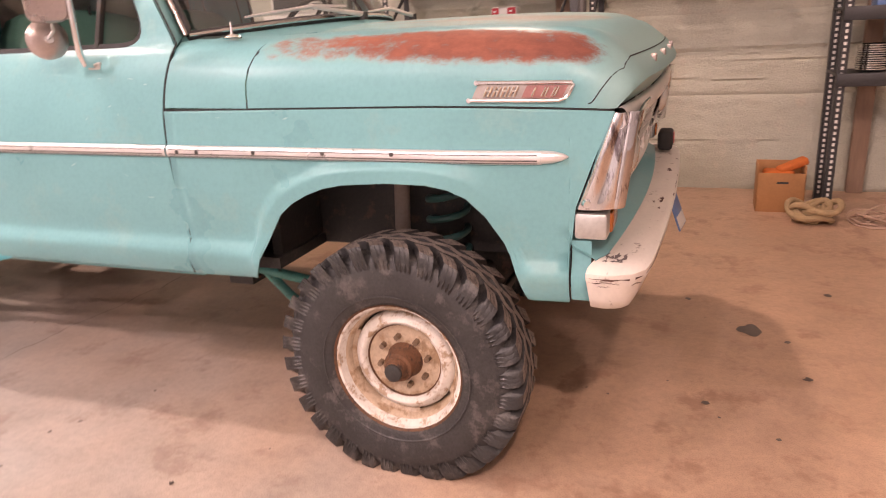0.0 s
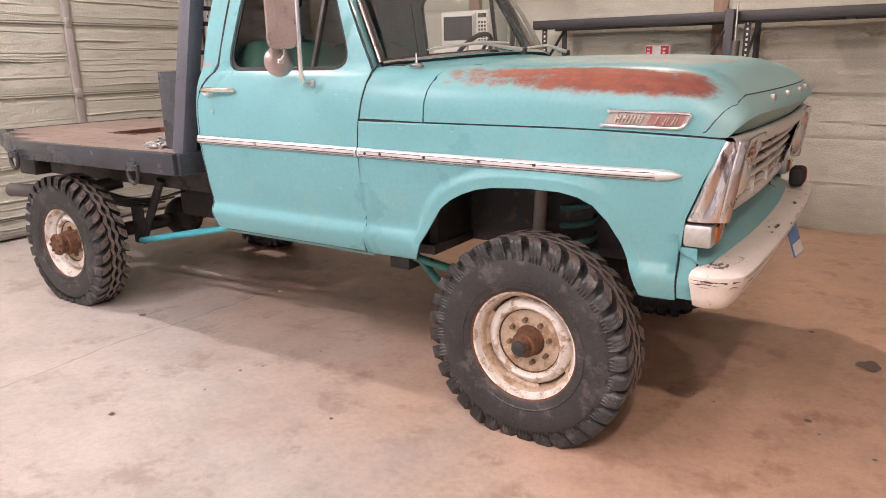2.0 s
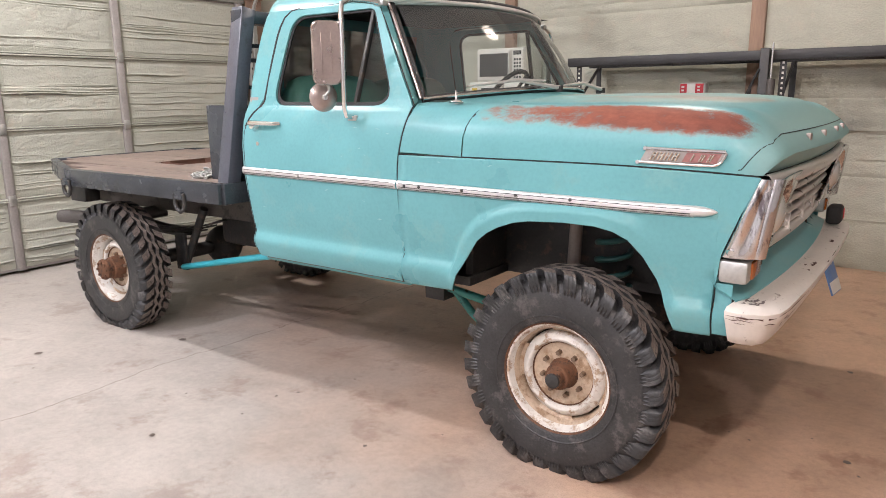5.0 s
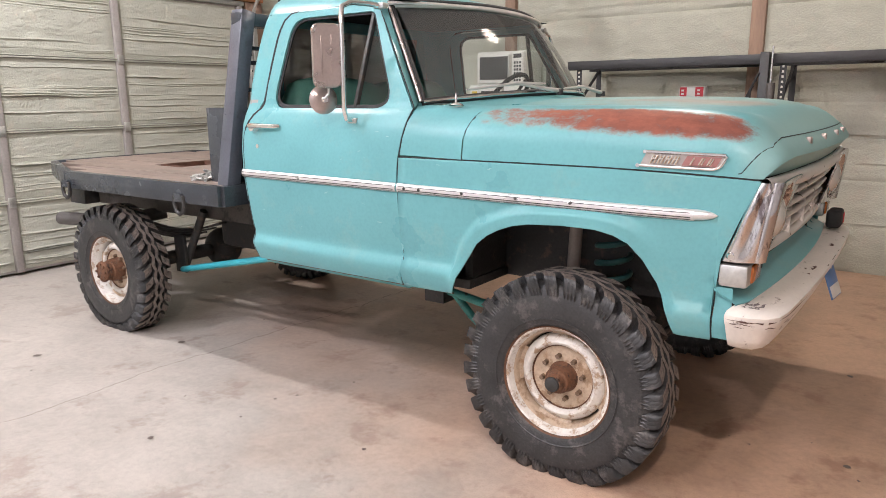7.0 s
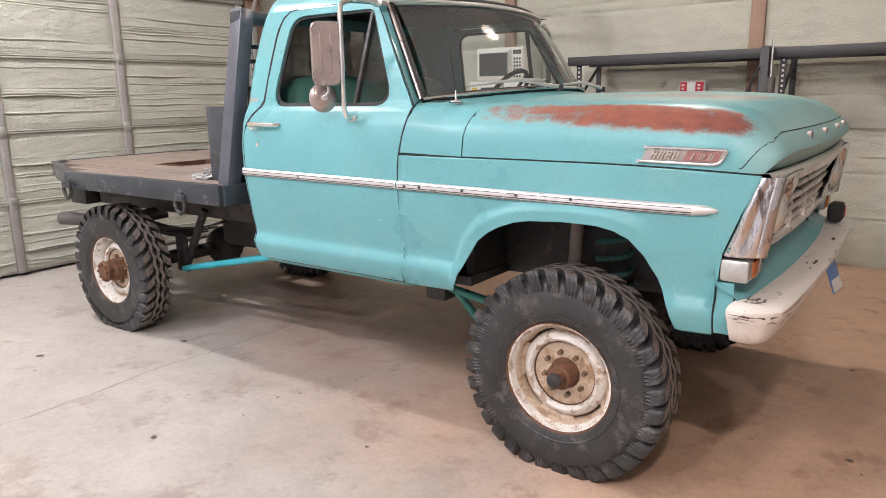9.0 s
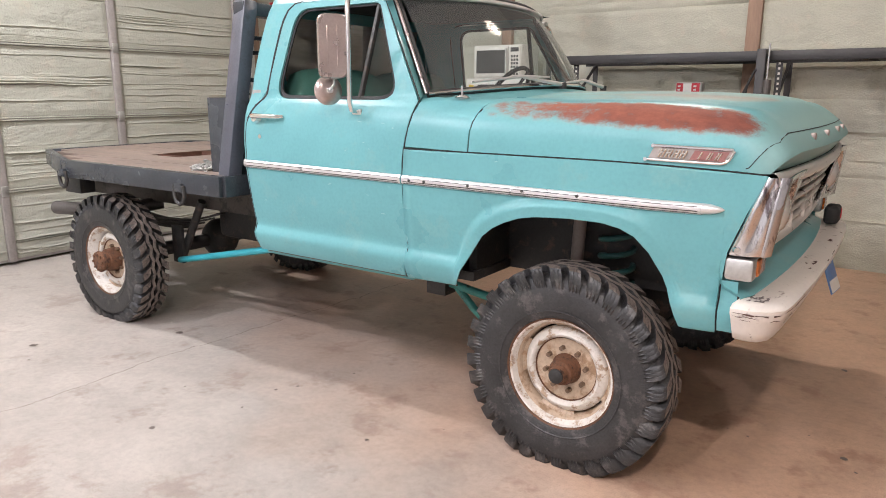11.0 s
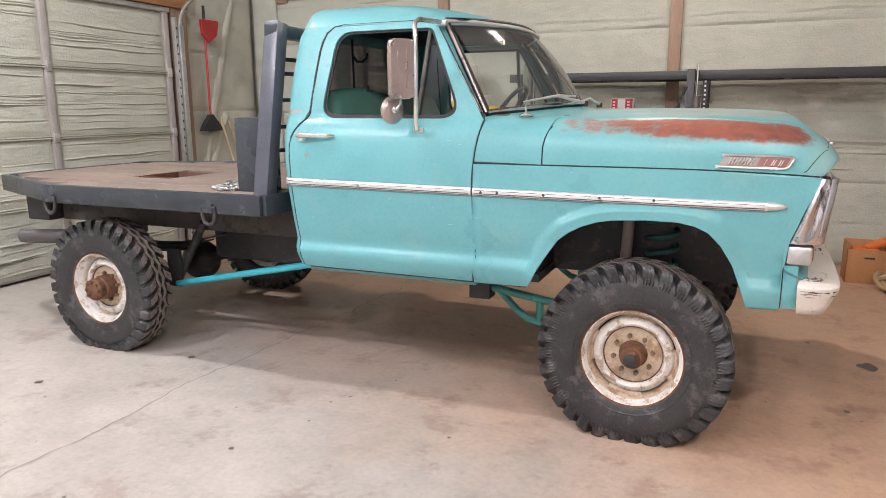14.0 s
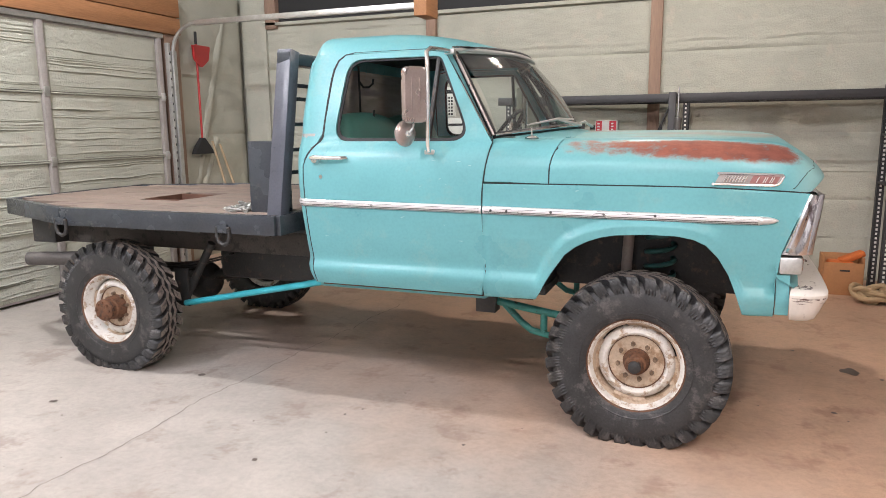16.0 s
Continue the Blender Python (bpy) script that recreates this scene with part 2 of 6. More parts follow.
def tinted_floor():
    """Concrete with a more orange tint under and beyond the truck."""
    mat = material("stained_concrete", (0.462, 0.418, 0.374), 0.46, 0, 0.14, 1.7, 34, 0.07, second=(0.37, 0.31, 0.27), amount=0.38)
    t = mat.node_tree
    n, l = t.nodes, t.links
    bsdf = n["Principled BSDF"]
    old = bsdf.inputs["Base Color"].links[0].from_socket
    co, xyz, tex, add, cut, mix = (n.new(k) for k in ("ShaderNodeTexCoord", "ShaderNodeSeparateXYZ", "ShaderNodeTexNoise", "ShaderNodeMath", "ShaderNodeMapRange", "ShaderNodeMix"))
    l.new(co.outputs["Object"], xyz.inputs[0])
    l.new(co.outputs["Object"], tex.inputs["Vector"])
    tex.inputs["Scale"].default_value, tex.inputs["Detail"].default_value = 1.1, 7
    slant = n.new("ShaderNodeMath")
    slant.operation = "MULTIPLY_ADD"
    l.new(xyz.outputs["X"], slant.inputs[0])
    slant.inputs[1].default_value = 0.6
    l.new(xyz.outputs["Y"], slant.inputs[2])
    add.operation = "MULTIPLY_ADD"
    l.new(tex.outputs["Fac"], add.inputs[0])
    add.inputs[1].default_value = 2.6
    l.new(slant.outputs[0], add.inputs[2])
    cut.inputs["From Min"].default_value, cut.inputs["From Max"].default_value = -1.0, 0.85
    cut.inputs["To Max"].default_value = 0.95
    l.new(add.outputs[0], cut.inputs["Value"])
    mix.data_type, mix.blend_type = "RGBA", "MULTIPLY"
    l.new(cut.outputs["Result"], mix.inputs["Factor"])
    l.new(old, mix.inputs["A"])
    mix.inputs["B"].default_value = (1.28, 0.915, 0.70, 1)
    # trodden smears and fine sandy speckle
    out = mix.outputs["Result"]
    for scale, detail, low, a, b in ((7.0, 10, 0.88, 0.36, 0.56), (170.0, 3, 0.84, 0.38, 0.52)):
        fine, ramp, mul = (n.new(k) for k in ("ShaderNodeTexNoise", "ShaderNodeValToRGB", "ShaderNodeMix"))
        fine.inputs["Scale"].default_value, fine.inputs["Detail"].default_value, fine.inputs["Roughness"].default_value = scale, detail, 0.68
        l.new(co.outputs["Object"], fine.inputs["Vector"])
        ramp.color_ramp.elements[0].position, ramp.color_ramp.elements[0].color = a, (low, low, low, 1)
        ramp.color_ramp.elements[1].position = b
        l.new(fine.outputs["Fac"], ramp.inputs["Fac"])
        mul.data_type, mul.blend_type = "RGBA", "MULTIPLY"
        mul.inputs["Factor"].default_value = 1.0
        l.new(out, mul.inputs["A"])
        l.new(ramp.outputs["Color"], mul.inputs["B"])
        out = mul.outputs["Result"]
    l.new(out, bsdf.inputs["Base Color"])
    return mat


M_FLOOR = tinted_floor()
M_CEIL = material("pale_ceiling_sheet", (0.76, 0.76, 0.73), 0.6, 0, 0.06, 2, 40, 0.05)
M_GLASS = glass("clear_glass", (0.80, 0.86, 0.84), 0.01)
# frame rails, browner and lighter than the other chassis steel
M_BROWN_RAIL = material("brown_frame_steel", (0.085, 0.072, 0.063), 0.7, 0, 0.3, 8, 90, 0.2, second=(0.04, 0.035, 0.032), amount=0.4)
M_DUSTY = dusty("dusty_windscreen_glass", (0.80, 0.86, 0.84), (0.55, 0.56, 0.54), 0.09)
# rear pane, browner and far less clear than the windscreen
M_REAR = dusty("brown_cloudy_glass", (0.62, 0.55, 0.52), (0.50, 0.41, 0.38), 0.62)
M_GLOBE = glass("bulb_glass", (0.98, 0.98, 0.96))
M_LENS = material("ribbed_lamp_glass", (0.75, 0.75, 0.72), 0.15, 0.5, 0.05, 30, 200, 0.1, coat=1.0)
M_SEAT = material("green_vinyl", (0.09, 0.25, 0.21), 0.45, 0, 0.12, 10, 120, 0.1)
M_DASH = material("dark_dash_paint", (0.03, 0.06, 0.055), 0.5, 0, 0.15, 10, 90, 0.05)
M_RED = material("red_plastic", (0.42, 0.03, 0.03), 0.4, 0, 0.1, 10, 80, 0.03)
M_CARD = material("brown_cardboard", (0.40, 0.19, 0.08), 0.8, 0, 0.1, 6, 60, 0.1)
M_AMBER = material("amber_lens", (0.45, 0.12, 0.02), 0.2, 0, 0.05, 10, 90, 0.02, coat=0.5)
M_FADED = material("faded_red", (0.30, 0.13, 0.12), 0.5, 0, 0.15, 20, 120, 0.05)
M_MIRBACK = material("tarnished_mirror_back", (0.46, 0.38, 0.35), 0.3, 0.75, 0.10, 8, 90, 0.03)
M_BLUE = material("blue_print", (0.10, 0.20, 0.42), 0.4, 0, 0.15, 20, 120, 0.03)
M_PALE = material("off_white_card", (0.66, 0.64, 0.60), 0.5, 0, 0.08, 8, 80, 0.03)
M_REDPRINT = material("red_print", (0.50, 0.02, 0.035), 0.5, 0, 0.1, 15, 80, 0.0)
M_YELLOW = material("yellow_plastic", (0.60, 0.42, 0.04), 0.45, 0, 0.1, 10, 80, 0.02)
M_ORANGE = material("orange_webbing", (0.62, 0.15, 0.03), 0.75, 0, 0.15, 12, 120, 0.2)
M_STRAP = material("tan_webbing", (0.40, 0.28, 0.16), 0.85, 0, 0.2, 14, 120, 0.3)
M_ROPE = material("pale_rope", (0.52, 0.36, 0.28), 0.85, 0, 0.2, 14, 150, 0.3)
M_POLE = material("tan_pole_wood", (0.42, 0.32, 0.20), 0.7, 0, 0.15, 8, 60, 0.1)
M_RACK = material("black_rack_steel", (0.03, 0.03, 0.032), 0.5, 0.1, 0.2, 8, 80, 0.08)
M_SCREEN = material("dark_glass", (0.03, 0.032, 0.035), 0.15, 0, 0.1, 8, 80, 0.0)
# coil teal darkened to stand for shade in the wheel well
M_SPRING = material("shaded_spring_paint", (0.022, 0.10, 0.095), 0.5, 0, 0.2, 12, 90, 0.1)
M_COIL = material("teal_spring_paint", (0.05, 0.26, 0.23), 0.45, 0, 0.2, 12, 90, 0.1, second=(0.04, 0.08, 0.06), amount=0.3)
M_LINK = material("bright_teal_bar", (0.05, 0.42, 0.50), 0.4, 0, 0.1, 8, 90, 0.05)
M_DAMP = material("dusty_damper", (0.30, 0.25, 0.22), 0.6, 0, 0.15, 8, 90, 0.1)
M_PIPE = material("grey_pipe_steel", (0.12, 0.11, 0.105), 0.5, 0.5, 0.2, 10, 90, 0.1)
M_RUSTBOX = material("rusty_plate", (0.12, 0.055, 0.035), 0.8, 0.1, 0.25, 14, 90, 0.3)
M_TRIM = material("bright_trim", (0.80, 0.77, 0.77), 0.30, 0.6, 0.05, 9, 120, 0.02)
M_CRACK = material("dark_crack", (0.14, 0.115, 0.10), 0.9, 0, 0.2, 20, 90, 0.1)

def rust_hood():
    """Teal paint, faded on top, with a long rust streak under the ridge."""
    mat = material("rusted_hood_paint", TEAL, 0.34, 0, 0.08, 2.6, 70, 0.012, coat=0.0, rvary=0.10)
    t = mat.node_tree
    n, l = t.nodes, t.links
    bsdf = n["Principled BSDF"]
    bsdf.inputs["Specular IOR Level"].default_value = 0.26
    paint = bsdf.inputs["Base Color"].links[0].from_socket
    co = n.new("ShaderNodeTexCoord")
    xyz = n.new("ShaderNodeSeparateXYZ")
    l.new(co.outputs["Object"], xyz.inputs[0])

    def calc(op, a, b=None, c=None):
        m = n.new("ShaderNodeMath")
        m.operation = op
        for k, v in enumerate((a, b, c)):
            if v is None:
                continue
            if isinstance(v, (int, float)):
                m.inputs[k].default_value = v
            else:
                l.new(v, m.inputs[k])
        return m.outputs[0]

    def ramp(v, a, b):
        m = n.new("ShaderNodeMapRange")
        m.interpolation_type = "SMOOTHSTEP"
        m.inputs["From Min"].default_value, m.inputs["From Max"].default_value = a, b
        l.new(v, m.inputs["Value"])
        return m.outputs["Result"]

    def cloud(scale, detail, rough, stretch):
        mp = n.new("ShaderNodeMapping")
        mp.inputs["Scale"].default_value = stretch
        l.new(co.outputs["Object"], mp.inputs["Vector"])
        tex = n.new("ShaderNodeTexNoise")
        tex.inputs["Scale"].default_value, tex.inputs["Detail"].default_value, tex.inputs["Roughness"].default_value = scale, detail, rough
        l.new(mp.outputs["Vector"], tex.inputs["Vector"])
        return tex.outputs["Fac"]
    x, y, z = xyz.outputs
    wild = cloud(15, 10, 0.74, (0.8, 1.3, 1.3))
    broad = cloud(3, 6, 0.6, (0.5, 1.5, 1.5))
    ay = calc("ABSOLUTE", y)
    low = calc("ADD", z, calc("MULTIPLY", x, 0.045))
    band = calc("MULTIPLY", ramp(low, 1.386, 1.438), ramp(ay, 0.808, 0.876))
    ends = calc("MULTIPLY", calc("ADD", calc("MULTIPLY", ramp(x, -0.42, -0.30), 0.52), calc("MULTIPLY", ramp(x, -0.25, 0.25), 0.48)), calc("SUBTRACT", 1.0, ramp(x, 0.60, 0.72)))
    streak = calc("MULTIPLY", band, ends)
    rust = ramp(calc("ADD", calc("MULTIPLY", streak, 1.12), calc("MULTIPLY", calc("SUBTRACT", wild, 0.5), 2.6)), 0.12, 1.02)
    rust = calc("MULTIPLY", rust, ramp(streak, 0.04, 0.18))
    top = calc("MULTIPLY", ramp(z, 1.478, 1.49), calc("SUBTRACT", 1.0, ramp(ay, 0.55, 0.66)))
    thin = calc("MULTIPLY", calc("MULTIPLY", top, ramp(broad, 0.46, 0.66)), 0.6)
    fade = calc("MULTIPLY", calc("MAXIMUM", top, calc("MULTIPLY", ramp(streak, 0.0, 0.5), 0.8)), ramp(wild, 0.32, 0.62))
    fade = calc("MAXIMUM", fade, calc("MULTIPLY", ramp(x, 0.60, 0.72), 0.7))

    def mix(f, a, b):
        m = n.new("ShaderNodeMix")
        m.data_type = "RGBA"
        l.new(f, m.inputs["Factor"])
        l.new(a, m.inputs["A"])
        if isinstance(b, tuple):
            m.inputs["B"].default_value = (*b, 1)
        else:
            l.new(b, m.inputs["B"])
        return m.outputs["Result"]
    tone = n.new("ShaderNodeValToRGB")
    tone.color_ramp.elements[0].position, tone.color_ramp.elements[0].color = 0.34, (0.11, 0.035, 0.030, 1)
    tone.color_ramp.elements[1].position, tone.color_ramp.elements[1].color = 0.62, (0.30, 0.105, 0.068, 1)
    l.new(calc("SUBTRACT", calc("ADD", calc("MULTIPLY", broad, 0.5), calc("MULTIPLY", wild, 0.5)), calc("MULTIPLY", ramp(x, 0.30, 0.62), 0.10)), tone.inputs["Fac"])
    out = mix(calc("MULTIPLY", fade, 0.75), paint, (0.30, 0.42, 0.38))
    out = mix(thin, out, (0.36, 0.20, 0.14))
    out = mix(rust, out, tone.outputs["Color"])
    l.new(out, bsdf.inputs["Base Color"])
    dull = calc("ADD", 0.30, calc("MULTIPLY", calc("MAXIMUM", rust, calc("MULTIPLY", fade, 0.4)), 0.4))
    l.new(dull, bsdf.inputs["Roughness"])
    return mat


M_HOOD = rust_hood()

# ---- the hall ----
XD, YW = -5.42, 3.52
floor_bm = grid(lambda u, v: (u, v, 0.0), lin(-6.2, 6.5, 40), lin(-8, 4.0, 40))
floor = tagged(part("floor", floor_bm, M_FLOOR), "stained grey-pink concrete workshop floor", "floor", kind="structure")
# unseen ceiling, kept pale to bounce light back down
ceil_bm = box(-6.2, 6.5, -8, 4.2, 4.7, 4.8)
tagged(part("ceiling", ceil_bm, M_CEIL, smooth=False), "unseen pale workshop ceiling", "ceiling", kind="structure")


def foam(u0, u1, z0, z1, place, rows, depth=0.035, seed=0, ridge=1.0, nu=60, nv=40, fade=0.05, swell=0.6, fine=1.0):
    """A lumpy sheet of sprayed foam; rows: heights of its long ridges; place(u, z, d) lays it on a wall, d proud of it."""
    rnd = random.Random(seed)
    waves = [(r + rnd.uniform(-0.01, 0.01), rnd.uniform(0.35, 1.1), fine * rnd.uniform(0.008, 0.018)) for r in rows]

    def fn(u, z):
        edge = min(1.0, min(u - u0, u1 - u, z - z0, z1 - z) / fade)
        d = 0.4 + swell * noise.noise(Vector((u * 1.6, z * 2.2, seed * 3.1)))
        d += 0.22 * noise.noise(Vector((u * 7, z * 16, seed * 1.7))) + 0.13 * noise.noise(Vector((u * 22, z * 45, seed * 0.7)))
        for r, k, wdt in waves:
            wob = r + 0.02 * noise.noise(Vector((u * 2.2, r * 9, seed))) + 0.003 * noise.noise(Vector((u * 30, r * 9, seed)))
            live = max(0.0, 0.55 + noise.noise(Vector((u * 1.5, r * 31, seed * 2))))
            s = (z - wob) / wdt
            if abs(s) < 5:
                d += ridge * k * live * (0.9 * math.exp(-s * s) - 0.8 * math.exp(-(s + 1.6) ** 2))
        return place(u, z, depth * (d * max(edge, 0.0) + 0.15))
    return grid(fn, lin(u0, u1, nu), lin(z0, z1, nv))

# sectional door in the end wall
wall_west = part("wall_west", box(XD - 0.30, XD - 0.12, -8, 4.0, 0, 4.7), M_FOAM, smooth=False)
tagged(wall_west, "foam-insulated end wall with the big door", "wall", kind="structure")
door_1 = tagged(part("door_1", box(XD - 0.075, XD - 0.03, -3.0, 2.06, 0.03, 2.55), M_STILE, smooth=False),
                "closed sectional garage door filled with yellowish spray foam", "garage door", kind="structure")
SEAMS = [0.03, 0.66, 1.275, 1.915, 2.55]
STILES = [-2.95, -1.77, -0.61, 0.53, 2.0]
k = 0
for za, zb in zip(SEAMS, SEAMS[1:]):
    for ya, yb in zip(STILES, STILES[1:]):
        k += 1
        rnd = random.Random(k)
        rows = sorted(rnd.uniform(za + 0.06, zb - 0.05) for _ in range(9))
        bm = foam(ya + 0.035, yb - 0.035, za + 0.02, zb - 0.02, lambda u, z, d: (XD - 0.03 + d, u, z), rows, 0.026, k, 0.75, 60, 150, 0.05, 0.25, 0.45)
        part("panel", bm, M_FOAM, door_1, "lumpy yellowish foam panel")
for y in STILES:
    part("stile", box(XD - 0.032, XD + 0.012, y - 0.032, y + 0.032, 0.03, 2.55, 0.004), M_STILE, door_1, "grey steel stile")
for z in SEAMS[1:-1]:
    part("rail", box(XD - 0.03, XD + 0.004, -3.0, 2.06, z - 0.016, z - 0.003, 0.003), M_FOAM, door_1)
    part("rail", box(XD - 0.03, XD + 0.006, -3.0, 2.06, z + 0.003, z + 0.016, 0.003), M_FOAM, door_1)
    for y in STILES:
        part("hinge", box(XD + 0.010, XD + 0.022, y - 0.03, y + 0.03, z - 0.045, z + 0.045, 0.004), M_GALV, door_1, "galvanised hinge")
tagged(part("trim_top", box(XD - 0.03, XD + 0.02, -3.0, 2.06, 2.55, 2.60, 0.006), M_GALV), "grey metal strip over the garage door", "trim", kind="structure")
for z0, z1 in ((2.61, 2.79), (2.80, 3.0)):
    tagged(part("header_beam", box(XD - 0.06, XD + 0.03, -3.3, 2.33, z0, z1, 0.006), M_LUMBER), "orange-brown wooden header board over the door", "beam", kind="structure")
tagged(part("door_jamb", box(XD - 0.06, XD - 0.005, 2.10, 2.33, 0, 2.605, 0.005), M_WOOD), "wooden jamb beside the garage door", "jamb", kind="structure")

# door track: upright rail, bend, long level rail
track = thing("door_track", (XD + 0.09, 2.12, 0), "galvanised garage door track with a level rail", "track")


def rail(points, w, h, bm=None):
    for a, b in zip(points, points[1:]):
        bm = bar(a, b, w, h, bm, 0.002)
    return bm


part("upright", box(-0.02, 0.02, -0.03, 0.03, 0.0, 2.42, 0.004), M_GALV, track)
bend = [(0.33 * (1 - math.cos(a)), 0, 2.40 + 0.30 * math.sin(a)) for a in lin(0, math.pi / 2, 12)]
part("bend", tube(bend, 0.02, 8), M_GALV, track)
part("level_rail", box(0.33, 3.02, -0.022, 0.022, 2.672, 2.728, 0.004), M_GALV, track)
part("bracket", box(-0.05, 0.0, -0.075, -0.045, 0.05, 2.5, 0.003), M_GALV, track, "perforated galvanised angle bracket")
for i in range(26):
    part("slot", box(0.0, 0.004, -0.066, -0.054, 0.12 + i * 0.09, 0.145 + i * 0.09), M_FRAME, track)
hanger = part("hanger_block", box(2.93, 3.06, -0.05, 0.25, 2.60, 2.80, 0.006), M_LUMBER, track, "orange wood block at the rail end")

# back wall: foam between posts, a ledge and dark panels over it
wall_north = part("wall_north", box(-6.2, 6.5, YW + 0.10, YW + 0.25, 0, 4.7), M_FOAM, smooth=False)
tagged(wall_north, "foam-insulated back wall between wooden posts", "wall", kind="structure")
POSTS = [-5.30, -2.80, -0.285, 2.10, 4.55]
for i, x in enumerate(POSTS[1:]):
    tagged(part("wall_post", box(x - 0.06, x + 0.06, YW - 0.02, YW + 0.11, 0, 4.7, 0.006), M_WOOD), "rough brown wooden wall post", "post", "wall posts", "structure")
tagged(part("wall_post", box(-5.055, -4.90, YW - 0.03, YW + 0.11, 2.80, 4.7, 0.006), M_WOOD), "rough brown wooden wall post", "post", "wall posts", "structure")
BANDS = [0.0, 0.80, 1.46, 2.30, 2.84]
for i, (xa, xb) in enumerate(zip(POSTS, POSTS[1:])):
    for j, (za, zb) in enumerate(zip(BANDS, BANDS[1:])):
        rnd = random.Random(100 + 10 * i + j)
        many = 6 if j in (1, ) else 1
        rows = [rnd.uniform(za + 0.1, zb - 0.08) for _ in range(many)]
        bm = foam(xa + 0.055, xb - 0.055, za, zb + 0.006, lambda u, z, d: (u, YW + 0.05 - d, z), rows, 0.04, 50 + 10 * i + j, 0.5, 90, 40, 0.03)
        part("foam_sheet", bm, M_FOAM, wall_north, "pale sprayed foam between posts")
    tagged(part("wall_ledge", box(xa + 0.06, xb - 0.06, YW - 0.03, YW + 0.1, 2.84, 2.88, 0.005), M_FOAM), "pale ledge under the dark upper panels", "ledge", kind="structure")
    tagged(part("upper_panel", box(xa + 0.06, xb - 0.06, YW + 0.06, YW + 0.1, 2.88, 4.7), M_BLACK, smooth=False), "dark sheet over the wall ledge", "panel", kind="structure")
bm = foam(0.0, 0.36, 0.0, 3.4, lambda u, z, d: (XD + u, YW + 0.0 - d, z), [0.8, 1.6, 2.4], 0.05, 77, 0.4, 14, 90, 0.05)
part("foam_sheet", bm, M_FOAM, wall_north)
bm = foam(0.0, 0.2, 0.0, 3.4, lambda u, z, d: (XD + 0.36 + d * 0.3, YW + u, z), [1.6], 0.05, 78, 0.3, 8, 60, 0.05)
part("foam_sheet", bm, M_FOAM, wall_north)
# end bay beside the door, with its slanting brace under the foam
bm = foam(2.33, 3.55, 0.0, 1.50, lambda u, z, d: (XD - 0.08 + d, u, z), [0.7], 0.05, 91, 0.6, 40, 50)
part("foam_sheet", bm, M_FOAM, wall_west)
bm = foam(2.33, 3.55, 1.50, 3.2, lambda u, z, d: (XD - 0.08 + d, u, z), [2.2], 0.05, 92, 0.6, 40, 50)
part("foam_sheet", bm, M_FOAM, wall_west)
for a, b in (((XD - 0.085, 2.55, 0.9), (XD - 0.085, 3.2, 2.95)), ((XD - 0.085, 2.95, 1.45), (XD - 0.085, 2.60, 0.75))):
    part("brace", tube([Vector(a).lerp(Vector(b), t) for t in lin(0, 1, 10)], 0.06, 10), M_FOAM, wall_west, "slanting foam-covered brace")
# plain unseen walls that close the hall behind the camera and bounce light
tagged(part("wall_east", box(6.5, 6.6, -8, 4.2, 0, 4.7), M_SHEET, smooth=False), "unseen plain grey wall that closes the hall", "wall", kind="structure")
tagged(part("wall_south", box(-6.2, 6.6, -8.1, -8, 0, 4.7), M_SHEET, smooth=False), "unseen plain grey wall that closes the hall", "wall", kind="structure")

# saw cut and stains on the floor
rnd = random.Random(5)
bm = bmesh.new()
pts = [(-2.38 + 0.03 * noise.noise(Vector((y * 2, 3, 0))) + 0.035 * noise.noise(Vector((y * 6, 1, 0))) + 0.022 * noise.noise(Vector((y * 14, 4, 0))) + 0.012 * noise.noise(Vector((y * 40, 4, 0))) + 0.08 * max(0, y + 1) ** 1.0, y) for y in lin(-4.2, 1.2, 260)]
va = [[bm.verts.new((x + s * (0.0019 + 0.0017 * noise.noise(Vector((y * 20, 7, 0)))), y, 0.004)) for s in (-1, 1)] for x, y in pts]
for a, b in zip(va, va[1:]):
    bm.faces.new((a[0], a[1], b[1], b[0]))
part("crack", bm, M_CRACK, floor, "thin wandering crack in the concrete")


def stain(x, y, r, seed, mat, squash=1.0):
    bm = bmesh.new()
    vs = []
    for j in range(22):
        a = 2 * math.pi * j / 22
        q = r * (0.75 + 0.5 * noise.noise(Vector((math.cos(a), math.sin(a), seed))))
        vs.append(bm.verts.new((x + q * math.cos(a), y + squash * q * math.sin(a), 0.004)))
    bm.faces.new(vs)
    return part("stain", bm, mat, floor, "dark oil stain")


M_OIL = material("oily_concrete", (0.13, 0.10, 0.085), 0.35, 0, 0.2, 20, 80, 0.05)
stain(1.19, 0.557, 0.075, 3, M_OIL, 1.2)
for i, (x, y, r) in enumerate([(-1.648, -1.714, 0.018), (-0.766, -1.235, 0.014), (-2.673, -0.852, 0.03), (-3.2, -1.5, 0.03), (1.0, -0.2, 0.02), (1.4, 0.1, 0.025),
                               (0.9, 0.9, 0.02), (-0.2, -1.9, 0.012), (-2.0, -2.3, 0.012), (1.35, 0.45, 0.018), (1.25, -0.4, 0.012), (-1.5, -1.1, 0.012), (1.6, 1.1, 0.03)]):
    stain(x, y, r, 10 + i, M_OIL)

rnd = random.Random(44)
for i in range(34):
    stain(rnd.uniform(-3.6, 2.0), rnd.uniform(-3.2, 1.4), rnd.uniform(0.004, 0.011), 40 + i, M_OIL)

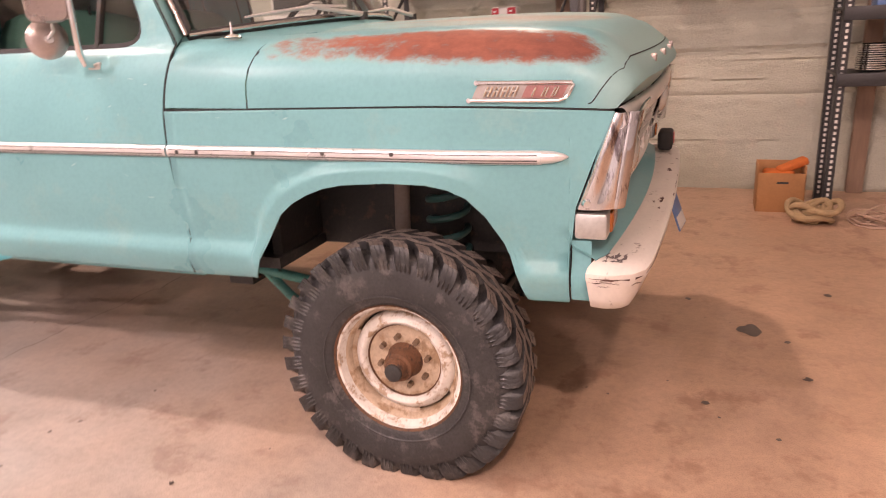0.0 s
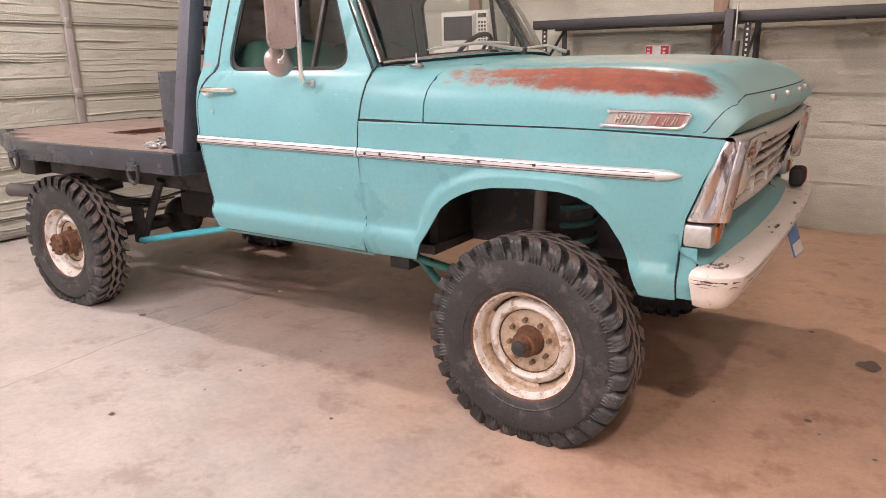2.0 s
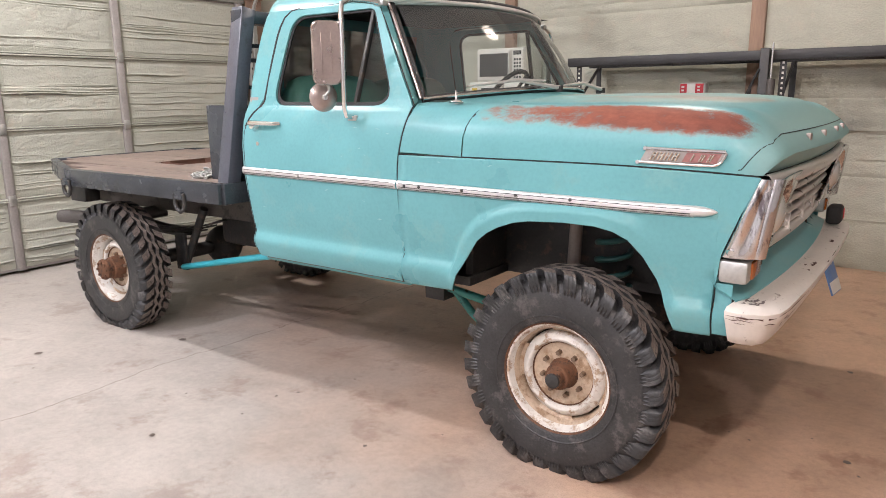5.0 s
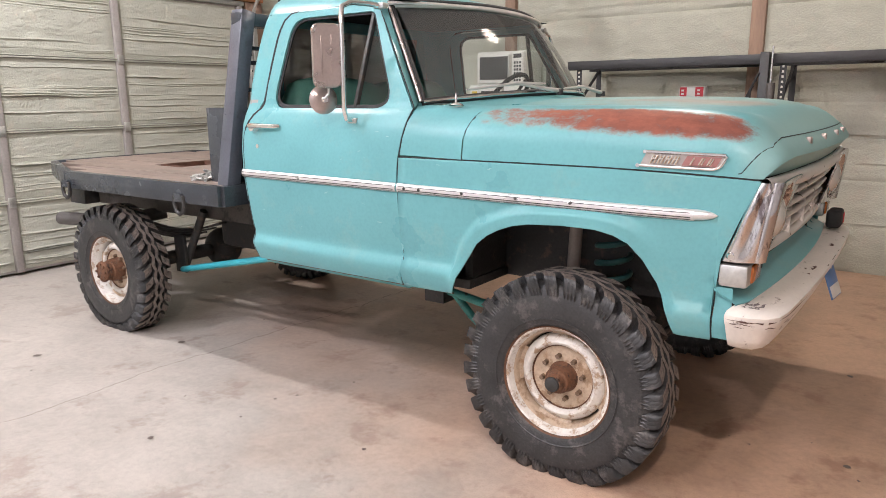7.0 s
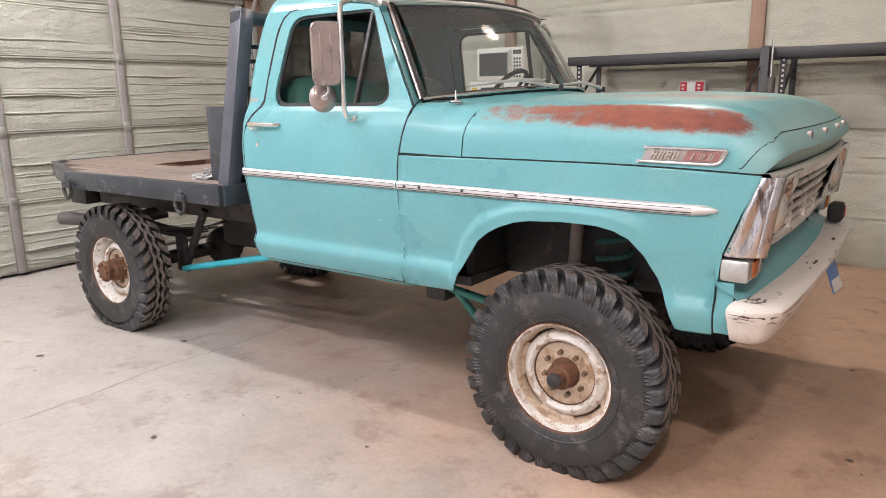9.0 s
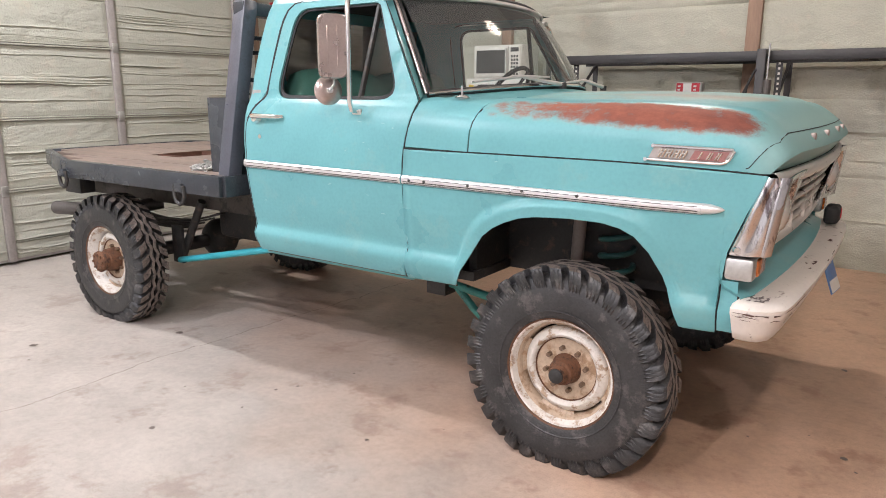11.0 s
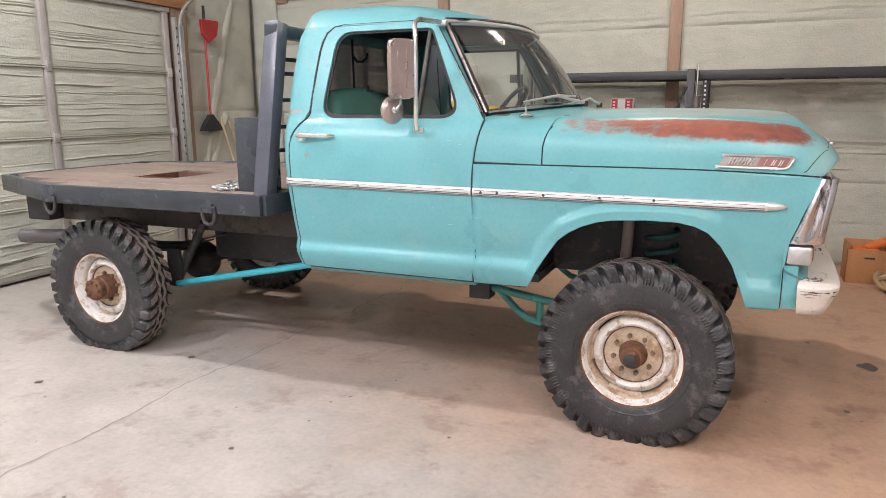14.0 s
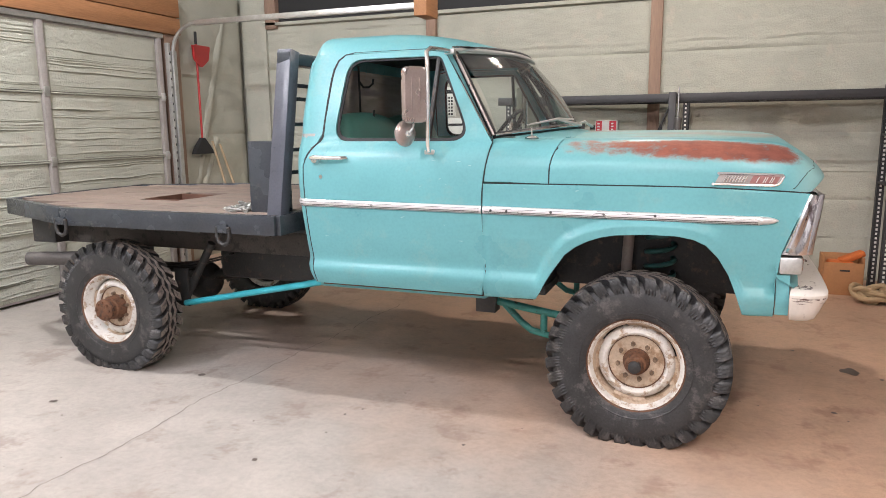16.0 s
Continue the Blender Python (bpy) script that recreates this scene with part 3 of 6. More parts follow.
# ---- the pickup: front axle at x 0, nose towards +x, centre line at y 0 ----
truck = thing("pickup_truck", (0, 0, 0), "lifted old teal flatbed pickup with rusty hood and white bumper", "pickup truck")
ZS = [0.66, 0.69, 0.72, 0.75, 0.775, 0.79, 0.805, 0.83, 0.855, 0.90, 1.0, 1.15, 1.275, 1.33, 1.38, 1.43, 1.47, 1.50]
WS = [0.925, 0.943, 0.959, 0.970, 0.976, 0.976, 0.970, 0.956, 0.956, 0.963, 0.975, 0.980, 0.968, 0.957, 0.944, 0.925, 0.900, 0.885]
ZU = [1.45, 1.50, 1.60, 1.75, 1.90, 1.98, 2.02]
WU = [0.905, 0.880, 0.853, 0.806, 0.757, 0.731, 0.715]


def half_width(z):
    return float(np.interp(z, ZS, WS)) if z <= 1.47 else float(np.interp(z, ZU, WU))


def side(x, z, s=-1, out=0.0):
    """A point of the body's side; the fender draws in towards the nose."""
    w = half_width(z) + out
    if x > 0.2:
        w -= 0.055 * ((x - 0.2) / 0.55) ** 2 * (1 if z > 1.2 else max(0, (z - 0.7) / 0.5))
    return (x, s * w, z)


def curve(pairs):
    xs, ys = zip(*pairs)
    return lambda v: float(np.interp(v, xs, ys))


def draw(x, z):
    """How far the rounded rear corner of the cab draws in."""
    return 0.07 * max(0.0, 1 - (x - BACK(z)) / 0.08) ** 2


def panel(name, zs, left, right, mat, s, label="", nx=14, out=0.0):
    """A body panel between two upright edges, x = left(z) to right(z)."""
    def fn(z, u):
        return side(left(z) + (right(z) - left(z)) * u, z, s, out)
    ob = part(name, grid(fn, zs, lin(0, 1, nx)), mat, truck, label)
    return thick(ob, 0.004, 0)


SEAM_R = curve([(0.66, -1.724), (0.71, -1.728), (0.80, -1.740), (1.0, -1.757), (1.19, -1.772), (1.30, -1.785), (1.362, -1.790), (1.42, -1.765), (1.46, -1.735), (1.483, -1.705)])
SEAM_F = curve([(0.66, -0.752), (0.70, -0.754), (0.81, -0.736), (1.0, -0.745), (1.23, -0.753), (1.36, -0.742), (1.48, -0.720), (1.52, -0.74)])
BACK = curve([(0.66, -1.778), (0.70, -1.788), (0.764, -1.802), (1.0, -1.820), (1.176, -1.842), (1.40, -1.868), (1.637, -1.882), (1.85, -1.872), (1.92, -1.860), (1.955, -1.845)])
GAP = 0.004
DOOR_Z = [0.70, 0.72, 0.735, 0.75, 0.765, 0.775, 0.783, 0.79, 0.797, 0.803, 0.808, 0.815, 0.823, 0.832, 0.843, 0.855, 0.875, 0.90, 0.95, 1.05, 1.15, 1.22, 1.275, 1.31, 1.35, 1.39, 1.42, 1.445, 1.465, 1.478]
# fender: wheel arch as lower edge
ARCH = curve([(-0.754, 0.692), (-0.50, 0.698), (-0.478, 0.70), (-0.455, 0.735), (-0.40, 0.838), (-0.329, 0.941), (-0.28, 0.98), (-0.223, 1.010), (-0.16, 1.033), (-0.093, 1.046), (0.05, 1.055),
              (0.181, 1.053), (0.25, 1.040), (0.303, 1.015), (0.355, 0.96), (0.404, 0.879), (0.44, 0.79), (0.470, 0.703), (0.49, 0.70), (0.594, 0.705), (0.5945, 0.86), (0.603, 0.905), (0.612, 0.99),
              (0.66, 1.125), (0.70, 1.228), (0.712, 1.250), (0.716, 1.255)])
FX = [-0.748, -0.70, -0.62, -0.55, -0.50, -0.478, -0.467, -0.455, -0.43, -0.40, -0.365, -0.329, -0.30, -0.28, -0.25, -0.223, -0.16, -0.093, -0.02, 0.05, 0.12, 0.181, 0.22, 0.25, 0.28, 0.303, 0.33, 0.355,
      0.38, 0.404, 0.422, 0.44, 0.455, 0.47, 0.49, 0.54, 0.5925, 0.594, 0.5945, 0.596, 0.603, 0.612, 0.635, 0.66, 0.685, 0.70, 0.709]


def drop(x):
    """How far the seam between hood and fender falls towards the nose."""
    return 0.020 * max(0.0, min(1.0, (x - 0.1) / 0.6)) ** 2


def fender(s):
    def fn(x, v):
        za, zb = ARCH(x), 1.272 - drop(x)
        # rows keep to the body's creases where they can
        z = za + (zb - za) * v
        p = Vector(side(x, z, s))
        # rolled lip round the arch
        if -0.50 < x < 0.50:
            slope = (ARCH(x + 0.03) - ARCH(x - 0.03)) / 0.06
            d = (z - za) / math.sqrt(1 + slope * slope)
            t = max(0.0, min(1.0, (d - 0.035) / 0.045))
            fade = max(0.0, min(1.0, (x + 0.50) / 0.06, (0.43 - x) / 0.16))
            p.y += s * 0.024 * (1 - t * t * (3 - 2 * t)) * fade
        return p
    vs = [0, 0.01, 0.02, 0.03, 0.045, 0.06, 0.08] + lin(0.10, 1.0, 64)
    ob = part("fender", grid(fn, FX, vs), M_PAINT, truck)
    thick(ob, 0.004, 0)
    ob.modifiers.remove(ob.modifiers["crisp"])
    return ob


WIN_OUT = rounded([(-1.705, 1.456), (-1.668, 1.948), (-1.035, 1.953), (-0.716, 1.456)], [0.005, 0.09, 0.02, 0.005])
WIN_IN = rounded([(-1.632, 1.478), (-1.592, 1.920), (-1.045, 1.920), (-0.832, 1.476)], [0.085, 0.10, 0.05, 0.08])
for s in (-1, 1):
    fender(s)
    # door skin, upper frame, rear quarter of the cab, cowl side
    door = panel("door", DOOR_Z, lambda z: SEAM_R(z) + GAP, lambda z: SEAM_F(z) - GAP, M_PAINT, s)
    ob = part("window_frame", ring(WIN_OUT, WIN_IN, lambda x, z: side(x, max(z, 1.4701), s, -0.0045) if z > 1.4701 else (x, s * (0.8955 - (z - 1.47) * 0.4), z), 160, 5), M_PAINT, door)
    thick(ob, 0.012, 0)
    gasket = rounded([(-1.632, 1.478), (-1.592, 1.920), (-1.045, 1.920), (-0.832, 1.476)], [0.085, 0.10, 0.05, 0.08])
    ins = rounded([(-1.616, 1.494), (-1.577, 1.906), (-1.055, 1.906), (-0.857, 1.491)], [0.075, 0.09, 0.04, 0.07])
    ob = part("window_seal", ring(gasket, ins, lambda x, z: side(x, z, s, -0.018), 120, 1), M_BLACK, door, "black rubber seal")
    thick(ob, 0.008, 1.0)
    part("vent_post", bar(side(-1.078, 1.48, s, -0.02), side(-1.062, 1.915, s, -0.02), 0.022, 0.022), M_FRAME, door)
    # the main window is wound down, only its top edge stands in the slot
    part("pane", grid(lambda u, z: side(u, z, s, -0.024), lin(-1.62, -1.08, 6), lin(1.40, 1.49, 3)), M_GLASS, door, "wound down side window").visible_shadow = False
    pane = part("vent_pane", grid(lambda z, u: side(-1.068 + u * (0.205 * (1.915 - z) / 0.43 + 0.022), z, s, -0.024), lin(1.48, 1.915, 8), lin(0, 1, 4)), M_GLASS, door, "clear vent window")
    pane.visible_shadow = False
    QZ = [0.70, 0.72, 0.735, 0.75, 0.765, 0.775, 0.783, 0.79, 0.797, 0.803, 0.808, 0.815, 0.823, 0.832, 0.843, 0.855, 0.90, 1.0, 1.15, 1.275, 1.35, 1.40, 1.44, 1.47, 1.52, 1.60, 1.70, 1.80, 1.88, 1.93, 1.955]
    SEAM_Q = curve([(0.66, -1.724), (0.71, -1.728), (0.80, -1.740), (1.0, -1.757), (1.19, -1.772), (1.30, -1.785), (1.362, -1.790), (1.42, -1.765), (1.46, -1.735), (1.483, -1.705), (1.70, -1.692), (1.85, -1.680), (1.90, -1.665), (1.93, -1.640), (1.955, -1.58)])

    def quarter(z, u, s=s):
        x = BACK(z) + (SEAM_Q(z) - GAP - BACK(z)) * u
        p = Vector(side(x, z, s))
        # rounded rear corner of the cab
        p.y -= s * draw(x, z)
        return p
    ob = part("cab_corner", grid(quarter, QZ, [0, 0.05, 0.1, 0.2, 0.35, 0.5, 0.75, 1.0]), M_PAINT, truck)
    thick(ob, 0.004, 0)
    part("badge_bar", grid(lambda x, z: side(x, z, s, 0.005 - draw(x, z)), lin(-1.852, -1.748, 8), [1.500, 1.503, 1.520, 1.523]), M_STILE, truck, "small bright nameplate")
    # sill under the door
    part("sill", box(-1.74, -0.75, s * 0.86 - 0.045, s * 0.86 + 0.045, 0.665, 0.70, 0.012), M_PAINT, truck)
    # dirty pinch seam along the bottom edge
    part("pinch_seam", tube([(x, s * 0.915, 0.688 + 0.003 * noise.noise(Vector((x * 9, 1, 0)))) for x in lin(-1.71, -0.50, 40)], 0.0045, 6), M_RUST, truck, "rusty bottom seam")
    # bright side strip, on door and fender
    for name, xa, xb, own in (("side_trim", -1.836, -0.752, door), ("side_trim", -0.744, 0.52, truck)):
        def strip(x, a):
            z0 = 1.152 + (x + 1.84) * -0.0085
            return (x, s * (half_width(z0) - draw(x, z0) + 0.004 + 0.013 * math.cos(a) - (0.055 * max(0, (x - 0.2) / 0.55) ** 2 if x > 0.2 else 0)), z0 + 0.020 * math.sin(a))
        part(name, grid(strip, lin(xa, xb, 40), lin(-1.6, 1.6, 9)), M_TRIM, own, "bright chrome side strip")
        for mid, wide in ((0.0085, 0.0013), (-0.0070, 0.0015), (-0.0150, 0.0011)):
            def groove(x, v):
                z0 = 1.152 + (x + 1.84) * -0.0085
                dz = mid + wide * v
                return (x, s * (half_width(z0) - draw(x, z0) + 0.0058 + 0.013 * math.sqrt(1 - (dz / 0.020) ** 2) - (0.055 * max(0, (x - 0.2) / 0.55) ** 2 if x > 0.2 else 0)), z0 + dz)
            part("trim_groove", grid(groove, lin(xa + 0.01, xb - 0.01, 40), [-1, 1]), M_FRAME, own, "dark line along the strip")
    tip = [Vector(side(x, 1.138, s, 0.003)) for x in (0.52, 0.55, 0.578, 0.592)]
    part("trim_tip", tube([(p.x, p.y, p.z - 0.004) for p in tip], [0.019, 0.017, 0.010, 0.002], 10), M_TRIM, truck, "pointed chrome strip end")
    for x in (-0.70, -0.62, -0.40, -0.15, 0.08):
        p = Vector(side(x, 1.142, s, 0.017))
        part("trim_rivet", lathe([(0.0, -s * -0.003), (0.0065, s * 0.003), (0.0065, -s * 0.003), (0.0, -s * 0.003)], 8), M_FRAME, truck).location = p
    # dark rubber in the gaps round the door
    gap = [Vector(side(SEAM_R(z), z, s, -0.001)) for z in lin(0.705, 1.478, 24)]
    gap += [Vector(side(x, z, s, -0.002)) for x, z in ((-1.701, 1.50), (-1.692, 1.70), (-1.684, 1.82), (-1.675, 1.87), (-1.655, 1.918), (-1.615, 1.948), (-1.555, 1.959), (-1.25, 1.960), (-1.06, 1.960), (-1.030, 1.945), (-0.945, 1.822), (-0.820, 1.632), (-0.722, 1.484))]
    gap += [Vector(side(SEAM_F(z), z, s, -0.001)) for z in lin(1.47, 0.70, 24)]
    part("door_seal", tube(gap, 0.0029, 6), M_BLACK, door, "black rubber in the door gap")
    # thicker black tube stands in for the shaded recess beside the frame
    part("recess_shade", tube(gap[20:31], [0.006, 0.007, 0.0075, 0.008] + [0.008] * 4 + [0.007, 0.006, 0.004], 8), M_BLACK, door)
    part("hood_gap", tube([side(x, 1.2745 - drop(x), s, -0.003) for x in lin(-0.745, 0.70, 40)], 0.0034, 6), M_BLACK, truck)
    part("hood_gap", tube([side(x, z, s, -0.003) for x, z in ((-0.419, 1.278), (-0.419, 1.33), (-0.413, 1.373), (-0.40, 1.42), (-0.388, 1.447))], 0.0036, 6), M_BLACK, truck)
    part("fender_gap", tube([side(0.5965, z, s, -0.003) for z in lin(0.712, 0.89, 8)], 0.003, 6), M_BLACK, truck)
    # door handle and lock
    part("handle_base", tube([side(-1.708, 1.380, s, 0.0), side(-1.708, 1.384, s, 0.03)], [0.028, 0.019], 14), M_CHROME, door)
    part("handle", tube([side(-1.732, 1.393, s, 0.028), side(-1.71, 1.394, s, 0.036), side(-1.62, 1.394, s, 0.038), side(-1.54, 1.393, s, 0.032), side(-1.525, 1.393, s, 0.008)], [0.010, 0.015, 0.012, 0.011, 0.010], 10), M_CHROME, door, "chrome door handle")
    part("lock", tube([side(-1.672, 1.292, s, -0.002), side(-1.672, 1.292, s, 0.006)], 0.011, 14), M_CHROME, door, "round chrome lock")

# hood: lofted from sections
SEC = [(-1, 0), (-0.997, 0.04), (-0.989, 0.08), (-0.975, 0.12), (-0.957, 0.150), (-0.93, 0.176), (-0.89, 0.195), (-0.84, 0.206), (-0.79, 0.212), (-0.74, 0.208), (-0.69, 0.200), (-0.63, 0.203), (-0.5, 0.222),
       (-0.3, 0.234), (-0.12, 0.240), (0, 0.241)]
SEC = SEC + [(-a, h) for a, h in SEC[-2::-1]]
HOOD_X = [-0.415, -0.36, -0.28, -0.15, 0, 0.15, 0.30, 0.42, 0.50, 0.55, 0.585, 0.61, 0.63, 0.65, 0.67, 0.69, 0.71, 0.725, 0.738, 0.748, 0.756, 0.762]
HOOD_S = [0.99, 1.0, 1.0, 1.0, 1.0, 1.0, 1.0, 0.995, 0.985, 0.975, 0.958, 0.935, 0.90, 0.85, 0.785, 0.71, 0.63, 0.56, 0.49, 0.43, 0.37, 0.31]


def hood_point(x, y, h, sc):
    w = half_width(1.275) - 0.055 * (max(0, x - 0.2) / 0.55) ** 2
    bow = 0.045 * max(0.0, (x - 0.35) / 0.4) ** 1.5 * (1 - y * y)
    lean = 0.35 * max(0, h - 0.10) if x < -0.3 else 0.0
    k = max(0.0, min(1.0, (x - 0.58) / 0.11))
    h = h * (1 - k) + min(h, 0.208) * k * (1.0 if h < 0.2 else 0.208 / min(h, 0.208))
    rise = 1.278 - drop(x) + h * sc
    # the side is cut back under the pointed nose
    tuck = 0.05 * max(0.0, min(1.0, (x - 0.66) / 0.10)) * max(0.0, 1 - h * sc / 0.06)
    return (x + bow + lean - tuck, w * y, rise)


def hood_fn(i, j):
    return hood_point(HOOD_X[i], *SEC[j], HOOD_S[i])


bm = grid(hood_fn, range(len(HOOD_X)), range(len(SEC)))
hood = thick(part("hood", bm, M_HOOD, truck, "teal hood with a long rust streak"), 0.004, 0)
# nose of the hood, tucked under
def nose(i, j):
    y, h = SEC[j]
    base = Vector(hood_point(0.762, y, h, 0.31))
    dx, f = [(0, 0), (-0.006, 0.10), (-0.022, 0.45), (-0.042, 0.85), (-0.052, 1.0)][i]
    return (base.x + dx, base.y * (1 - 0.004 * i), base.z + (1.260 - base.z) * f if base.z > 1.260 else base.z)
part("hood_lip", grid(nose, range(5), range(len(SEC))), M_HOOD, truck)

# cowl and windscreen
def ws_base(y):
    return Vector((-0.47 - 0.28 * abs(y / 0.80) ** 2.2, y, 1.548 - 0.045 * (y / 0.80) ** 2))
def ws_top(y):
    q = y / 0.80
    return Vector((-0.800 - 0.203 * abs(q) ** 2.2, 0.71 * q, 1.972 - 0.018 * q * q))
def cowl(v, j):
    """From the hood's rear edge back to the windscreen and the doors."""
    y, h = SEC[j]
    s = -1 if y < 0 else 1
    front = Vector(hood_point(-0.415, y, h, 0.99)) + Vector((-0.007, 0, -0.001))
    z = 1.283 + h * 0.95
    if abs(y) > 0.88:
        rear = Vector(side(SEAM_F(z) + GAP, min(z, 1.47), s))
        rear.z = z
        if z > 1.45:
            rear.y = s * 0.905 - s * (z - 1.45) * 0.6
    else:
        rear = ws_base(y * 0.80 / 0.84) + Vector((0.0, 0, -0.012))
        if abs(y) > 0.83:
            rear = Vector((-0.735, s * 0.845, 1.487))
    p = front.lerp(rear, v)
    return p
part("cowl", grid(cowl, lin(0, 1, 10), range(len(SEC))), M_PAINT, truck)
part("cowl_rear", grid(lambda y, v: ws_base(y).lerp(ws_base(y) + Vector((-0.06, 0, -0.10)), v), lin(-0.84, 0.84, 20), [0, 1]), M_PAINT, truck)
screen = part("windscreen", grid(lambda y, v: ws_base(y).lerp(ws_top(y), v) + Vector((0.02, 0, 0.015)) * math.sin(math.pi * v), lin(-0.77, 0.77, 28), lin(0.02, 0.97, 12)), M_DUSTY, truck, "curved dusty windscreen")
screen.visible_shadow = False
edge = [ws_base(y) for y in lin(-0.79, 0.79, 24)] + [ws_base(0.79).lerp(ws_top(0.79), v) for v in lin(0.05, 1, 10)] + [ws_top(y) for y in lin(0.79, -0.79, 24)] + [ws_base(-0.79).lerp(ws_top(-0.79), v) for v in lin(1, 0.05, 10)]
part("windscreen_seal", tube(edge, 0.018, 8, closed=True), M_BLACK, truck, "black rubber windscreen seal")
for s in (-1, 1):
    part("windscreen_trim", tube([ws_base(s * 0.805).lerp(ws_top(s * 0.805), v) + Vector((0.012, s * 0.004, 0.006)) for v in lin(0, 1.0, 10)], 0.0075, 8), M_MIRBACK, truck, "tarnished windscreen trim")
    # pillar between windscreen and door
    def pillar(v, u, s=s):
        a = ws_base(s * 0.81).lerp(ws_top(s * 0.81), v)
        z = 1.47 + (1.965 - 1.47) * v
        b = Vector(side(float(np.interp(z, [1.48, 1.953], [-0.722, -1.035])) + 0.004, z, s))
        return a.lerp(b, u)
    part("pillar", grid(pillar, lin(0, 1, 12), lin(0, 1, 4)), M_PAINT, truck)
part("windscreen_trim", tube([ws_base(y) + Vector((0.014, 0, 0.004)) for y in lin(-0.80, 0.80, 30)], 0.008, 8), M_CHROME, truck)
part("windscreen_trim", tube([ws_top(y) + Vector((0.014, 0, -0.01)) for y in lin(-0.80, 0.80, 30)], 0.012, 8), M_DULL, truck)

# roof: crowned sheet that rolls into the cab's sides and back
def roof(u, v):
    q = abs(v)
    xb = -1.846
    xf = ws_top(0.80 * v).x + 0.022
    x = xb + (xf - xb) * u
    hw = 0.7395 - 0.07 * max(0.0, 1 - (x - xb) / 0.08) ** 2
    side_roll = 0.78 * (1 - q ** 13) + 0.22 * (1 - q ** 2.5)
    s = min(1.0, max(0.0, (x - xb) / 0.07))
    back = 1 - (1 - s) ** 3
    front = 1 - 0.93 * max(0.0, (u - 0.45) / 0.55) ** 2.0
    return (x, v * hw, 1.953 + 0.128 * side_roll * back * front)
us = [0, 0.004, 0.010, 0.02, 0.035, 0.055, 0.08, 0.11, 0.15, 0.20, 0.27, 0.35, 0.45, 0.55, 0.62, 0.70, 0.78, 0.85, 0.91, 0.96, 1.0]
vs = [-1, -0.9985, -0.994, -0.985, -0.97, -0.95, -0.92, -0.88, -0.83, -0.76, -0.65, -0.5, -0.3, -0.1]
vs = vs + [-v for v in vs[::-1]]
thick(part("roof", grid(roof, us, vs), M_PAINT, truck), 0.004, 0)
part("visor_lip", tube([Vector(roof(1.0, y)) + Vector((0.004, 0, -0.004)) for y in lin(-1, 1, 30)], 0.008, 8), M_DULL, truck)
# back of the cab with its window
BW_OUT = rounded([(-0.80, 0.72), (-0.80, 1.30), (-0.68, 1.97), (0.68, 1.97), (0.80, 1.30), (0.80, 0.72)], [0.02, 0.1, 0.12, 0.12, 0.1, 0.02])
BW_IN = rounded([(-0.58, 1.58), (-0.55, 1.90), (0.55, 1.90), (0.58, 1.58)], 0.06)
thick(part("cab_back", ring(BW_OUT, BW_IN, lambda y, z: (BACK(z) + 0.012, y, z), 128, 4), M_PAINT, truck), 0.02, 1.0)
pane = part("rear_pane", grid(lambda y, z: (BACK(z) + 0.02, y, z), lin(-0.60, 0.60, 6), lin(1.57, 1.91, 6)), M_REAR, truck, "cloudy brownish rear cab window")
pane.visible_shadow = False
part("cab_floor", box(-1.79, -0.45, -0.86, 0.86, 0.70, 0.74), M_FRAME, truck)
part("firewall", box(-0.50, -0.46, -0.82, 0.82, 0.70, 1.44), M_FRAME, truck)
part("headliner", grid(lambda x, y: (x, y, 1.965), lin(-1.78, -0.90, 4), lin(-0.70, 0.70, 4)), M_BLACK, truck)
for s in (-1, 1):
    part("door_card", grid(lambda x, z: side(x, z, s, -0.07), lin(-1.72, -0.78, 6), lin(0.75, 1.485, 8)), M_SEAT, truck, "green inner door trim")
bench = part("seat", box(-1.70, -1.15, -0.74, 0.74, 0.98, 1.14, 0.05, seg=4), M_SEAT, truck, "green vinyl bench seat")
def seat_back(a, b):
    """A padded back with a rounded hump on either side of the middle."""
    y = -0.74 + 1.48 * a
    hump = 0.05 * math.sin(math.pi * min(1.0, abs(y) / 0.74)) ** 0.6
    edge = 1 - max(0.0, (abs(y) - 0.62) / 0.12) ** 2 * 0.35
    t = 2 * math.pi * b
    z = (0.25 + hump / 2) * (1 - math.copysign(abs(math.cos(t)) ** 0.5, math.cos(t))) * edge
    x = 0.085 * math.copysign(abs(math.sin(t)) ** 0.6, math.sin(t))
    return pose(-1.66, 0, 1.10, 0, -8, 0) @ Vector((x, y, z))
part("backrest", grid(seat_back, lin(0, 1, 33), lin(0, 1, 25)), M_SEAT, truck, "green vinyl seat back")
part("dashboard", box(-0.95, -0.62, -0.80, 0.80, 1.36, 1.50, 0.04, seg=4), M_DASH, truck, "dark green metal dashboard")
# steering wheel, on the far side
tilt = pose(-1.02, 0.40, 1.50, 0, -55, 0)
pts = [tilt @ Vector((0.19 * math.cos(a), 0.19 * math.sin(a), 0)) for a in lin(0, 2 * math.pi, 33)[:-1]]
wheel = part("steering_wheel", tube(pts, 0.013, 8, closed=True), M_BLACK, truck, "dark steering wheel")
for a in (0.5, math.pi - 0.5, -math.pi / 2):
    part("spoke", tube([tilt @ Vector((0.19 * math.cos(a), 0.19 * math.sin(a), 0)), tilt @ Vector((0, 0, -0.03))], 0.010, 6), M_BLACK, wheel)
part("column", tube([tilt @ Vector((0, 0, -0.02)), tilt @ Vector((0, 0, -0.35))], 0.03, 10), M_BLACK, wheel)

